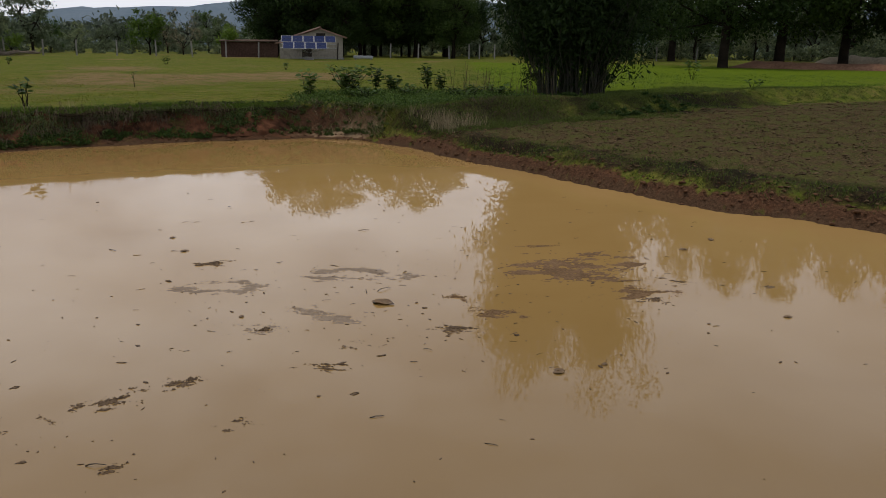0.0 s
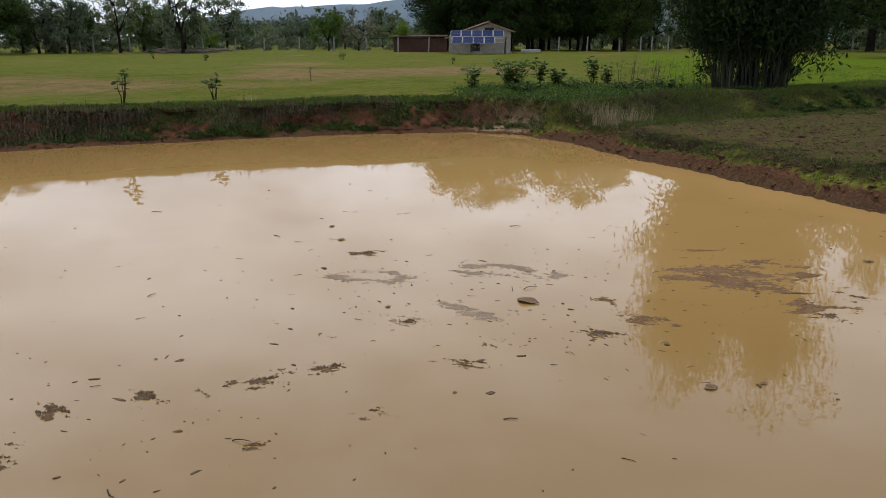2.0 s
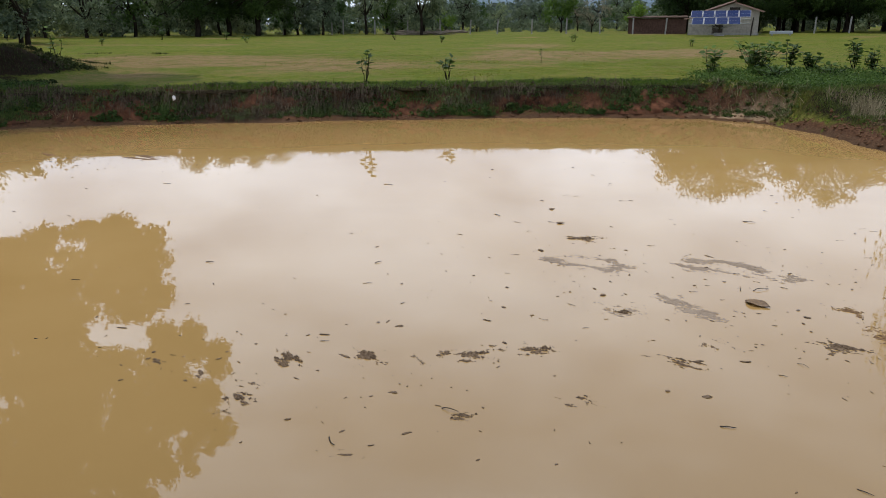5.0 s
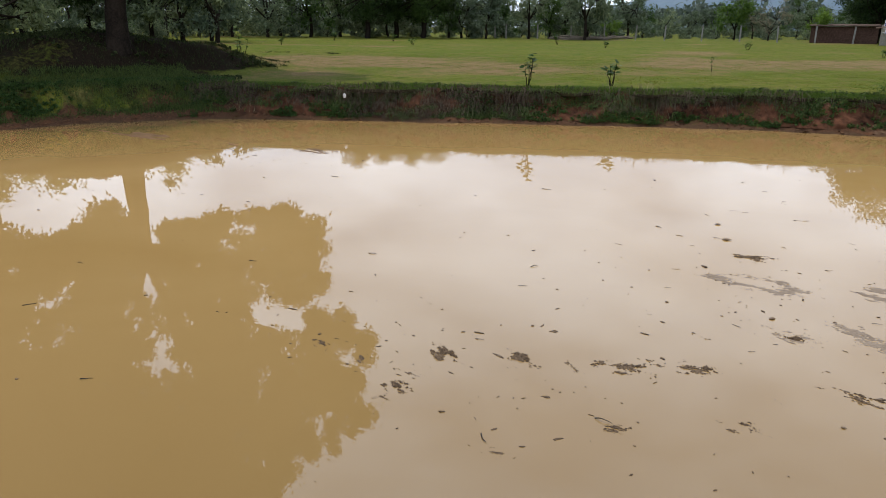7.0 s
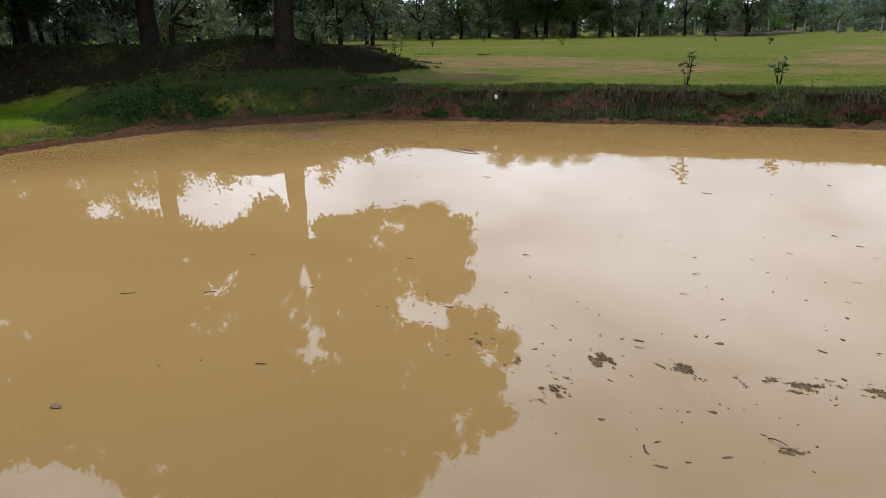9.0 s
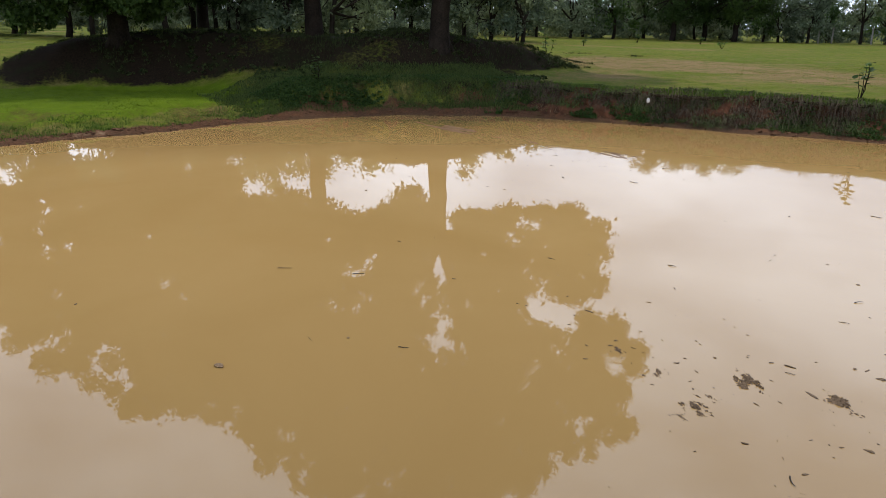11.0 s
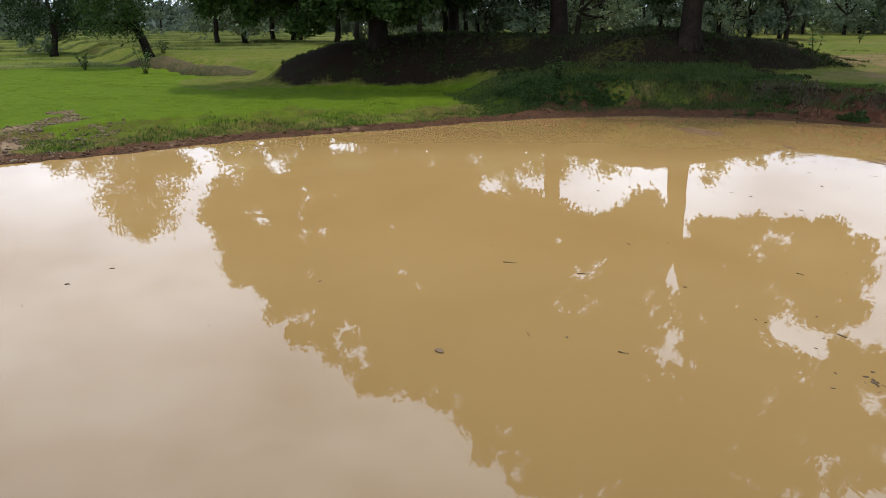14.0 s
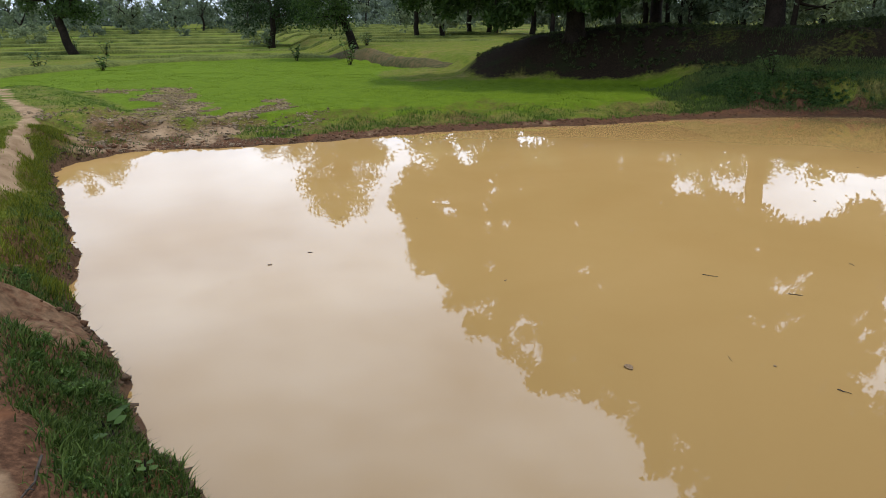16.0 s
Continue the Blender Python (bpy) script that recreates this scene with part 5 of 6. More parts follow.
# root brown darkened so the lip's colour stands for shade under the turf
M_TURF = plain("turf_roots_in_shade", (0.014, 0.011, 0.007), (0.050, 0.042, 0.020), 5.0, 0.95, bump=0.8, distance=0.03)
M_CUTEARTH = plain("raw_cut_earth", (0.018, 0.010, 0.006), (0.150, 0.062, 0.032), 1.5, 0.95, bump=0.9, distance=0.04)
turf_lip()
weeds("herbs", 48, 9000, (-4.6, 19.6), (3.4, 25.2), lambda x, y, z, s, zone, c: (s > 0.75) * (c["plough"] < 0.3) * sstep(-0.45, 0.2, vnoise(x * 0.8, y * 0.8, 74)) * sstep(3.4, 1.8, np.hypot((x + 0.8) * 0.8, y - 22.4)), 34000, 0.055, 0.16, M_LEAF_BUSH, "low leafy herbs among the shrubs at the pond corner")

LUMP = bmesh.new()
bmesh.ops.create_icosphere(LUMP, subdivisions=1, radius=1.0)
LUMP_V = np.array([v.co[:] for v in LUMP.verts])
LUMP_F = np.array([[v.index for v in f.verts] for f in LUMP.faces])
LUMP.free()


def lumps(name, seed, n, lo, hi, keep, size, mat, label, flat=0.6, category="clods"):
    """Many small clods of earth, each with a shape of its own."""
    rng = np.random.default_rng(seed)
    x, y, z, s = sow(rng, n, lo, hi, keep)
    k = len(x)
    r = rng.uniform(size[0], size[1], k) * (0.6 + rng.random(k) ** 3)
    v = LUMP_V[None] * (1 + 0.35 * rng.normal(size=(k, len(LUMP_V), 1))) * (r[:, None] * rng.uniform(0.7, 1.4, (k, 3)) * np.array([1, 1, flat]))[:, None, :]
    v = v + np.stack([x, y, z + r * flat * 0.3], 1)[:, None, :]
    f = LUMP_F[None] + (np.arange(k) * len(LUMP_V))[:, None, None]
    return tagged(new(name, fast_mesh(name, v.reshape(-1, 3), None, mat, tris=f.reshape(-1, 3))), label, category, kind="stuff")


M_CLOD = plain("earth_clods", (0.060, 0.032, 0.018), (0.170, 0.090, 0.048), 9.0, 0.95, bump=0.6)
M_PLOUGH_CLOD = plain("ploughed_clods", (0.040, 0.028, 0.016), (0.165, 0.112, 0.060), 9.0, 0.95, bump=0.6)
M_MUD = plain("wet_mud", (0.066, 0.043, 0.026), (0.190, 0.128, 0.078), 14.0, 0.9, bump=0.7)
M_NEARMUD = plain("bank_mud", (0.040, 0.025, 0.015), (0.110, 0.072, 0.044), 14.0, 0.95, bump=0.7)
M_DRYMUD = plain("trampled_dry_mud", (0.085, 0.058, 0.034), (0.280, 0.205, 0.130), 6.0, 0.95, bump=0.7)
lumps("shore_clods", 31, 90000, (-20, -9), (7, 21), lambda x, y, z, s, zone, c: ((s > 0.0) & (s < 0.5)) * np.choose(zone, [0.9, 0.9, 0.6, 0.9, 0.05]) * 0.9, (0.012, 0.036), M_CLOD, "lumps of red earth along the water's edge")
lumps("plough_clods", 32, 120000, (0, 9), (20, 28), lambda x, y, z, s, zone, c: (c["plough"] > 0.5) * (0.30 + 0.25 * vnoise(x * 2.3, y * 2.3, 16)), (0.005, 0.030), M_PLOUGH_CLOD, "dry clods on the ploughed field")
lumps("mud_clods", 33, 30000, (-23, -13), (-11, -4), lambda x, y, z, s, zone, c: (s > 0.05) * (y < -4.4) * (zone == SOUTHWEST) * (c["bare"] > 0.35) * 0.5, (0.010, 0.035), M_DRYMUD, "trampled mud clods at the pond's corner")
lumps("shore_clods", 34, 60000, (-13.5, -8.8), (-1, 1), lambda x, y, z, s, zone, c: (zone == NEAR) * ((s > -0.16 + 0.12 * vnoise(x * 3, y * 3, 17)) & (s < 0.14)) * 0.9, (0.006, 0.022), M_NEARMUD, "small mud lumps at the foot of the path bank")


# ---- the pump house and what stands round it ----
M_PLASTER = plain("weathered_plaster", (0.220, 0.190, 0.155), (0.360, 0.325, 0.275), 1.2, 0.9, bump=0.3)
M_TILE = plain("clay_roof_tile", (0.280, 0.150, 0.110), (0.480, 0.330, 0.270), 3.0, 0.85, bump=0.4)
M_OLDTILE = plain("old_brown_tile", (0.070, 0.048, 0.036), (0.160, 0.110, 0.085), 3.0, 0.9, bump=0.4)
M_MUDWALL = plain("mud_brick_wall", (0.045, 0.026, 0.019), (0.100, 0.058, 0.042), 1.5, 0.95, bump=0.5)
M_DARKWOOD = plain("dark_weathered_wood", (0.025, 0.020, 0.016), (0.075, 0.060, 0.048), 4.0, 0.85)
M_STEEL = plain("galvanised_steel", (0.260, 0.265, 0.270), (0.420, 0.425, 0.430), 3.0, 0.45, 0.8, bump=0)
M_CELL = plain("solar_cell", (0.008, 0.015, 0.055), (0.014, 0.026, 0.085), 3.0, 0.12, bump=0)
M_CELL.node_tree.nodes["Principled BSDF"].inputs["Specular IOR Level"].default_value = 0.04
M_CONCRETE = plain("concrete_post", (0.180, 0.170, 0.150), (0.320, 0.305, 0.275), 2.5, 0.9)
M_VOID = plain("unlit_interior", (0.012, 0.011, 0.010), (0.022, 0.020, 0.018), 2.0, 1.0, bump=0)
M_PALE = plain("pale_painted_metal", (0.230, 0.245, 0.255), (0.330, 0.345, 0.350), 2.0, 0.6, bump=0)
M_LOG = plain("dead_log", (0.090, 0.070, 0.050), (0.250, 0.205, 0.160), 3.0, 0.95, bump=0.6)


def prism(bm, xs, zs, y0, y1):
    """A solid with the outline xs, zs, from y0 to y1."""
    a = [bm.verts.new((x, y0, z)) for x, z in zip(xs, zs)]
    b = [bm.verts.new((x, y1, z)) for x, z in zip(xs, zs)]
    bm.faces.new(a)
    bm.faces.new(b[::-1])
    for i in range(len(a)):
        j = (i + 1) % len(a)
        bm.faces.new((a[j], a[i], b[i], b[j]))
    bmesh.ops.recalc_face_normals(bm, faces=bm.faces)
    return bm


def tiled_slope(x0, z0, x1, z1, y0, y1, rows, cols):
    """A roof slope of lapped half-round tiles, from eave (x0, z0) to ridge (x1, z1)."""
    bm = bmesh.new()
    a = math.atan2(z1 - z0, x1 - x0)
    L = math.hypot(x1 - x0, z1 - z0)
    w = (y1 - y0) / cols
    for r in range(rows):
        u0, u1 = L * r / rows - 0.03, L * (r + 1) / rows
        for c in range(cols):
            yc = y0 + (c + 0.5) * w
            prof = [(-0.5, 0.0), (-0.25, 0.045), (0.25, 0.045), (0.5, 0.0)]
            low = [bm.verts.new((x0 + u0 * math.cos(a) - (h + 0.03) * math.sin(a), yc + p * w, z0 + u0 * math.sin(a) + (h + 0.03) * math.cos(a))) for p, h in prof]
            top = [bm.verts.new((x0 + u1 * math.cos(a) - h * math.sin(a), yc + p * w, z0 + u1 * math.sin(a) + h * math.cos(a))) for p, h in prof]
            for i in range(3):
                bm.faces.new((low[i], low[i + 1], top[i + 1], top[i]))
            bm.faces.new(low)
    return bm


def make_pump_house(az, d):
    x, y = polar(az, d)
    ob = thing("pump_house", "small plastered farm pump house with a tiled gable roof", "house", (x, y, height(x, y)), az)
    wall = part("wall", (prism(bmesh.new(), [-2.0, 2.0, 2.0, 0, -2.0], [-0.3, -0.3, 2.05, 2.70, 2.05], 0.0, 4.6), M_PLASTER), ob)
    vent = part("vent", box_mesh("vent", (-0.42, -0.02, 2.02), (0.42, 0.05, 2.30), M_VOID), ob, "dark ventilation opening under the gable")
    for k in range(4):
        part("louvre", box_mesh("louvre", (-0.40, -0.035, 2.05 + 0.065 * k), (0.40, -0.022, 2.08 + 0.065 * k), M_DARKWOOD), vent)
    door = part("door", box_mesh("door", (-1.65, -0.035, 0.0), (-0.85, 0.01, 1.75), M_DARKWOOD, 0.008), ob, "dark wooden door")
    part("door_frame", box_mesh("door_frame", (-1.73, -0.025, 0.0), (-1.66, 0.02, 1.83), M_DARKWOOD), door)
    part("plinth", box_mesh("plinth", (-2.1, -0.12, -0.3), (2.1, -0.002, 0.14), M_CONCRETE, 0.02), ob, "grey concrete plinth")
    part("roof", (tiled_slope(-2.42, 1.98, 0, 2.78, -0.35, 4.9, 7, 14), M_TILE), ob, "pink-brown clay tile slope")
    part("roof", (tiled_slope(2.42, 1.98, 0, 2.78, -0.35, 4.9, 7, 14), M_TILE), ob, "pink-brown clay tile slope")
    part("ridge", fast_mesh("ridge", *tube([(0, -0.38, 2.80), (0, 2.2, 2.82), (0, 4.95, 2.80)], [0.10] * 3, 8), M_TILE, True), ob)
    for sx in (-1, 1):
        part("verge_board", box_mesh("verge_board", (0, -0.33, -0.13), (2.52, -0.29, -0.05), M_TILE, 0, pose(0, 0, 2.78, 0, 18.3 if sx > 0 else 161.7, 0)), ob, "tiled verge")
    lean = part("lean_to", (prism(bmesh.new(), [-3.75, -2.01, -2.01, -3.75], [-0.3, -0.3, 1.84, 1.62], 0.3, 3.6), M_PLASTER), ob, "low plastered lean-to")
    part("lean_to_roof", box_mesh("lean_to_roof", (-3.95, 0.1, 1.68), (-2.0, 3.8, 1.75), M_TILE, 0.0, Matrix.Translation((0, 0, 0.16)) @ pose(0, 0, 0, 0, -7, 0)), lean)
    return ob


def make_solar_array(az, d):
    x, y = polar(az, d)
    ob = thing("solar_array", "blue solar panels on a tilted steel frame before the pump house", "solar panels", (x, y, height(x, y)), az)
    tilt = 24
    rack = Matrix.Translation((-0.35, 0, 1.42)) @ pose(0, 0, 0, tilt, 0, 0)
    for row, (n, v) in enumerate(((5, 0.02), (4, -1.36))):
        for k in range(n):
            x0 = (k - 2.5) * 0.945 + (0.16 if row else 0)
            pn = part("panel", box_mesh("panel", (x0, v, 0.04), (x0 + 0.91, v + 1.32, 0.075), M_STEEL, 0.004, rack), ob)
            for i in range(2):
                part("cell_pane", box_mesh("cell_pane", (x0 + 0.03, v + 0.03 + 0.64 * i, 0.076), (x0 + 0.88, v + 0.65 + 0.64 * i, 0.081), M_CELL, 0, rack), pn, "dark blue glass cells")
    for v in (-1.1, -0.3, 0.35, 1.1):
        part("rail", box_mesh("rail", (-2.4, v, -0.02), (2.35, v + 0.06, 0.035), M_STEEL, 0, rack), ob)
    part("pole", fast_mesh("pole", *tube([(-0.35, 0, -0.3), (-0.35, 0, 0.8), (-0.35, 0, 1.4)], [0.09, 0.09, 0.08], 10), M_DARKWOOD, True), ob, "dark steel pole")
    for sx in (-1.7, 1.7):
        for sy in (-0.7, 0.6):
            part("strut", fast_mesh("strut", *tube([(-0.35, 0, 0.55), (-0.35 + sx * 0.5, sy * 0.5, 0.95 + sy * 0.2), (-0.35 + sx, sy, 1.38 + sy * 0.44)], [0.028] * 3, 6), M_STEEL, True), ob)
    part("footing", box_mesh("footing", (-0.75, -0.4, -0.3), (0.05, 0.4, 0.25), M_CONCRETE, 0.03), ob)
    return ob


def make_shed(az, d):
    x, y = polar(az, d)
    ob = thing("mud_shed", "low dark mud-walled shed with a sagging roof", "shed", (x, y, height(x, y)), az)
    part("wall", box_mesh("wall", (-2.7, 0, -0.3), (2.7, 0.3, 1.42), M_MUDWALL, 0.03), ob)
    part("side_wall", box_mesh("side_wall", (-2.7, 0.302, -0.3), (-2.4, 3.0, 1.42), M_MUDWALL, 0.03), ob)
    part("side_wall", box_mesh("side_wall", (2.4, 0.302, -0.3), (2.7, 3.0, 1.42), M_MUDWALL, 0.03), ob)
    roof = part("roof", box_mesh("roof", (-2.8, -0.22, 1.46), (2.8, 3.1, 1.50), M_OLDTILE, 0.0, pose(0, 0, 0, 2.5, 0, 0)), ob, "brown tiled roof")
    for k in range(18):
        x0 = -2.85 + k * 0.315
        part("roof_sheet", box_mesh("roof_sheet", (x0, -0.30, 1.504 + 0.012 * (k % 3)), (x0 + 0.30, 3.2, 1.545 + 0.012 * (k % 3)), M_OLDTILE, 0, pose(0, 0, 0, 2.5, 0, 0)), roof)
    return ob


make_pump_house(8.97, 72.0)
make_solar_array(9.55, 68.6)
make_shed(14.05, 78.0)
tx, ty = polar(5.9, 71.5)
trough = thing("water_trough", "low pale metal water trough beside the pump house", "trough", (tx, ty, height(tx, ty)), 7.2)
part("basin", box_mesh("basin", (-0.9, -0.25, 0.10), (0.9, 0.25, 0.36), M_PALE, 0.03), trough)
for sx in (-0.7, 0.7):
    part("foot", box_mesh("foot", (sx - 0.08, -0.2, -0.1), (sx + 0.08, 0.2, 0.099), M_CONCRETE, 0.01), trough)
tx, ty = polar(7.8, 69.5)
mast = thing("wooden_post", "dark leaning wooden post by the pump house", "post", (tx, ty, height(tx, ty)), 0)
part("shaft", fast_mesh("shaft", *tube([(0, 0, -0.2), (0.03, 0, 0.7), (0.1, 0, 1.5)], [0.07, 0.065, 0.05], 8), M_DARKWOOD, True), mast)

# fence posts along the far edge of the fields
FENCE = [(41.0, 84), (39.6, 84), (38.5, 83), (37.5, 83), (36.7, 83), (34.4, 82), (32.0, 82), (29.6, 82), (27.4, 81), (25.4, 81), (22.9, 80), (20.4, 79), (18.0, 78), (15.7, 76.5), (13.45, 76), (3.9, 80), (1.84, 80), (-0.47, 80), (-1.94, 80), (-2.7, 80), (-3.83, 80), (-15.5, 84), (-18.2, 84)]
first = None
for az, d in FENCE:
    x, y = polar(az, d)
    z = height(x, y)
    if first is None:
        first = thing("fence_post", "square grey concrete fence post", "fence post", group="field fence posts")
        part("shaft", box_mesh("shaft", (-0.07, -0.07, -0.4), (0.07, 0.07, 1.45), M_CONCRETE, 0.015), first)
        ob = first
    else:
        ob = copy_thing(first, Matrix())
    ob.matrix_world = pose(x, y, z, random.uniform(-3, 3), random.uniform(-3, 3), az)



# a heap of felled branches at the field edge
def make_log(seed, length, r):
    rng = np.random.default_rng(seed)
    pieces = [tube(bend(rng, (-length / 2, 0, r), (length / 2, 0, r * 1.1), 6, 0.06), np.linspace(r, r * 0.55, 6), 8)]
    for k in range(4):
        a = np.array([rng.uniform(-0.3, 0.45) * length, 0, r])
        pieces.append(tube(bend(rng, a, a + np.array([rng.uniform(-0.8, 0.8), rng.uniform(-0.5, 0.5), rng.uniform(0.1, 0.6)]), 4, 0.1), np.linspace(r * 0.4, r * 0.12, 4), 5))
    return fast_mesh("log", *join(pieces), M_LOG, True)


hx0, hy0 = polar(30.6, 79)
for k in range(11):
    lg = new("log", make_log(600 + k, 2.2 + 0.22 * (k % 5), 0.09 + 0.02 * (k % 4)))
    x, y = hx0 + (k - 5) * 0.62 * math.cos(radians(30)), hy0 + (k - 5) * 0.62 * math.sin(radians(30))
    lg.matrix_world = pose(x, y, height(x, y) - 0.02 + (0.16 if k % 3 == 1 else 0), 0, (-1) ** k * 3, 30 + (k * 37) % 44 - 22)
    tagged(lg, "grey dead log in a heap of felled branches", "log", group="felled branches")

# ridge of dug red earth and pale sand on the right of the fields
def make_heap(name, line, wide, tall, mat, label, seed):
    pts = np.array(line, float)
    n = 60
    t = np.linspace(0, len(pts) - 1, n)
    cx, cy = np.interp(t, range(len(pts)), pts[:, 0]), np.interp(t, range(len(pts)), pts[:, 1])
    dx, dy = np.gradient(cx), np.gradient(cy)
    g = np.hypot(dx, dy)
    vs = []
    for u in np.linspace(-1, 1, 13):
        x, y = cx - dy / g * u * wide, cy + dx / g * u * wide
        end = np.minimum(1, np.minimum(np.arange(n), n - 1 - np.arange(n)) / 7.0)
        h = tall * (1 - u * u) ** 0.8 * end * (1 + 0.3 * fbm(x, y, 0.5, 3, seed))
        vs.append(np.stack([x, y, land(x, y)[0] + h - 0.04], 1))
    v = np.concatenate(vs)
    i = (np.arange(12)[:, None] * n + np.arange(n - 1)[None, :]).ravel()
    return tagged(new(name, fast_mesh(name, v, np.stack([i, i + 1, i + n + 1, i + n], 1), mat, True)), label, "earth", kind="structure")


M_SAND = plain("pale_sand", (0.230, 0.180, 0.120), (0.380, 0.310, 0.220), 1.5, 0.95, bump=0.5)
M_REDEARTH = plain("red_earth", (0.120, 0.062, 0.036), (0.240, 0.130, 0.080), 1.5, 0.95, bump=0.5)
M_DARKEARTH = plain("brown_earth", (0.026, 0.042, 0.010), (0.115, 0.080, 0.036), 1.6, 0.95, bump=0.6, distance=0.05)
M_BUNDSIDE = plain("grassy_bund", (0.038, 0.052, 0.012), (0.140, 0.155, 0.036), 2.4, 0.95, bump=0.6, distance=0.05)
make_heap("earth_bank", [(22, 60), (27, 57), (34, 52), (44, 50)], 1.6, 0.45, M_REDEARTH, "low ridge of dug red earth beyond the green field", 5)
make_heap("sand_bank", [(31, 66), (38, 62), (48, 60)], 1.5, 0.75, M_SAND, "long low heap of pale sand at the field edge", 6)

# bunds between the terraced fields, each an earth ridge with grass
make_heap("field_bund", [(-29.5, -2.6), (-33.0, -5.4), (-37.0, -7.6), (-42.0, -10.5)], 0.42, 0.32, M_DARKEARTH, "bare earth bund joining the mound", 15)
make_heap("field_bund", [(-41.0, -9.5), (-40.5, -14.0), (-36.0, -18.5), (-28.0, -20.0), (-21.0, -18.5)], 0.6, 0.24, M_BUNDSIDE, "grassy bund round the paddy", 16)
rng = np.random.default_rng(88)
for k in range(10):
    D = 45 * 1.125 ** k
    ux, uy = polar(106, 1.0)
    half = 0.42 * D + 4
    line = [(ux * (D + rng.normal() * 0.002 * D) + uy * t, uy * (D + rng.normal() * 0.002 * D) - ux * t) for t in np.linspace(-half, half * rng.uniform(0.5, 0.8), 7)]
    make_heap("field_bund", line, 0.30, 0.16 + 0.0012 * D, M_BUNDSIDE, "narrow grassy bund between terraced fields", 20 + k)


# ---- saplings and bushes ----
def oval_leaf(c, along, nrm, L, W):
    """Verts and quads of one pointed oval leaf, folded a little along its rib."""
    along = along / (np.linalg.norm(along) + 1e-9)
    side = np.cross(along, nrm)
    side /= np.linalg.norm(side) + 1e-9
    up = np.cross(side, along)
    u = np.array([0.0, 0.3, 0.7, 1.0])
    ww = np.array([0.12, 1.0, 0.85, 0.05]) * W * 0.5
    rib = c + along * (u * L)[:, None] - up * (0.12 * L * u ** 2)[:, None]
    a, b = rib - side * ww[:, None] + up * (0.15 * ww)[:, None], rib + side * ww[:, None] + up * (0.15 * ww)[:, None]
    v = np.concatenate([a, rib, b])
    q = []
    for i in range(3):
        q += [(i, i + 1, i + 5, i + 4), (i + 4, i + 5, i + 9, i + 8)]
    return v, np.array(q)


def make_sapling(x, y, tall, spread, stems, n, leaf, seed, mat, label, name="sapling", category="sapling", group="", low=0.25):
    rng = np.random.default_rng(seed)
    ob = thing(name, label, category, (x, y, height(x, y)), 0, group)
    wood, fol = [], []
    for k in range(stems):
        a = rng.uniform(0, 2 * np.pi)
        tip = np.array([math.cos(a) * spread * rng.uniform(0.2, 1), math.sin(a) * spread * rng.uniform(0.2, 1), tall * rng.uniform(0.65, 1.0)])
        pts = bend(rng, (0.03 * math.cos(a), 0.03 * math.sin(a), -0.05), tip, 6, 0.10)
        wood.append(tube(pts, np.linspace(0.014, 0.004, 6), 5))
        for j in range(n):
            u = low + (1 - low) * (j + rng.random()) / n
            i = min(4, int(u * 5))
            p = pts[i] + (pts[i + 1] - pts[i]) * (u * 5 - i)
            b = j * 2.4 + rng.uniform(-0.4, 0.4)
            al = np.array([math.cos(b), math.sin(b), rng.uniform(0.0, 0.7)])
            L = leaf * rng.uniform(0.7, 1.2)
            fol.append(oval_leaf(p + al * 0.02, al, np.array([0, 0, 1.0]) + rng.normal(size=3) * 0.3, L, L * 0.72))
    part("stem", fast_mesh("stem", *join(wood), M_BARK, True), ob)
    part("foliage", fast_mesh("foliage", *join(fol), mat), ob)
    return ob


SAPLING = "slim young sapling with broad dark leaves on the field"
for x, y, tall, spread, stems, n, leaf, seed in (
        (-11.5, 16.45, 0.80, 0.18, 4, 7, 0.17, 1), (-9.98, 18.15, 0.62, 0.22, 4, 7, 0.17, 2), (-33.0, 51.0, 1.0, 0.45, 5, 9, 0.20, 3), (-51.5, 44.3, 0.7, 0.6, 6, 8, 0.20, 4),
        (-10.6, 26.3, 0.7, 0.05, 1, 9, 0.10, 5), (12.0, 36.8, 0.9, 0.4, 4, 9, 0.18, 6), (12.3, 30.3, 0.32, 0.45, 5, 7, 0.13, 7), (-27.4, 18.6, 1.35, 0.35, 4, 10, 0.16, 8),
        (-38, 40, 0.5, 0.4, 4, 7, 0.16, 9), (-26, 46, 0.45, 0.3, 4, 7, 0.16, 10), (-18, 50, 0.5, 0.35, 4, 7, 0.16, 11), (-44, 33, 0.5, 0.3, 4, 7, 0.18, 12), (-9.0, 44, 0.4, 0.3, 4, 7, 0.14, 13), (-47, 47, 0.6, 0.4, 4, 8, 0.18, 14)):
    make_sapling(x, y, tall, spread, stems, n, leaf, 700 + seed, M_LEAF_BUSH, SAPLING, group="saplings", low=0.55)
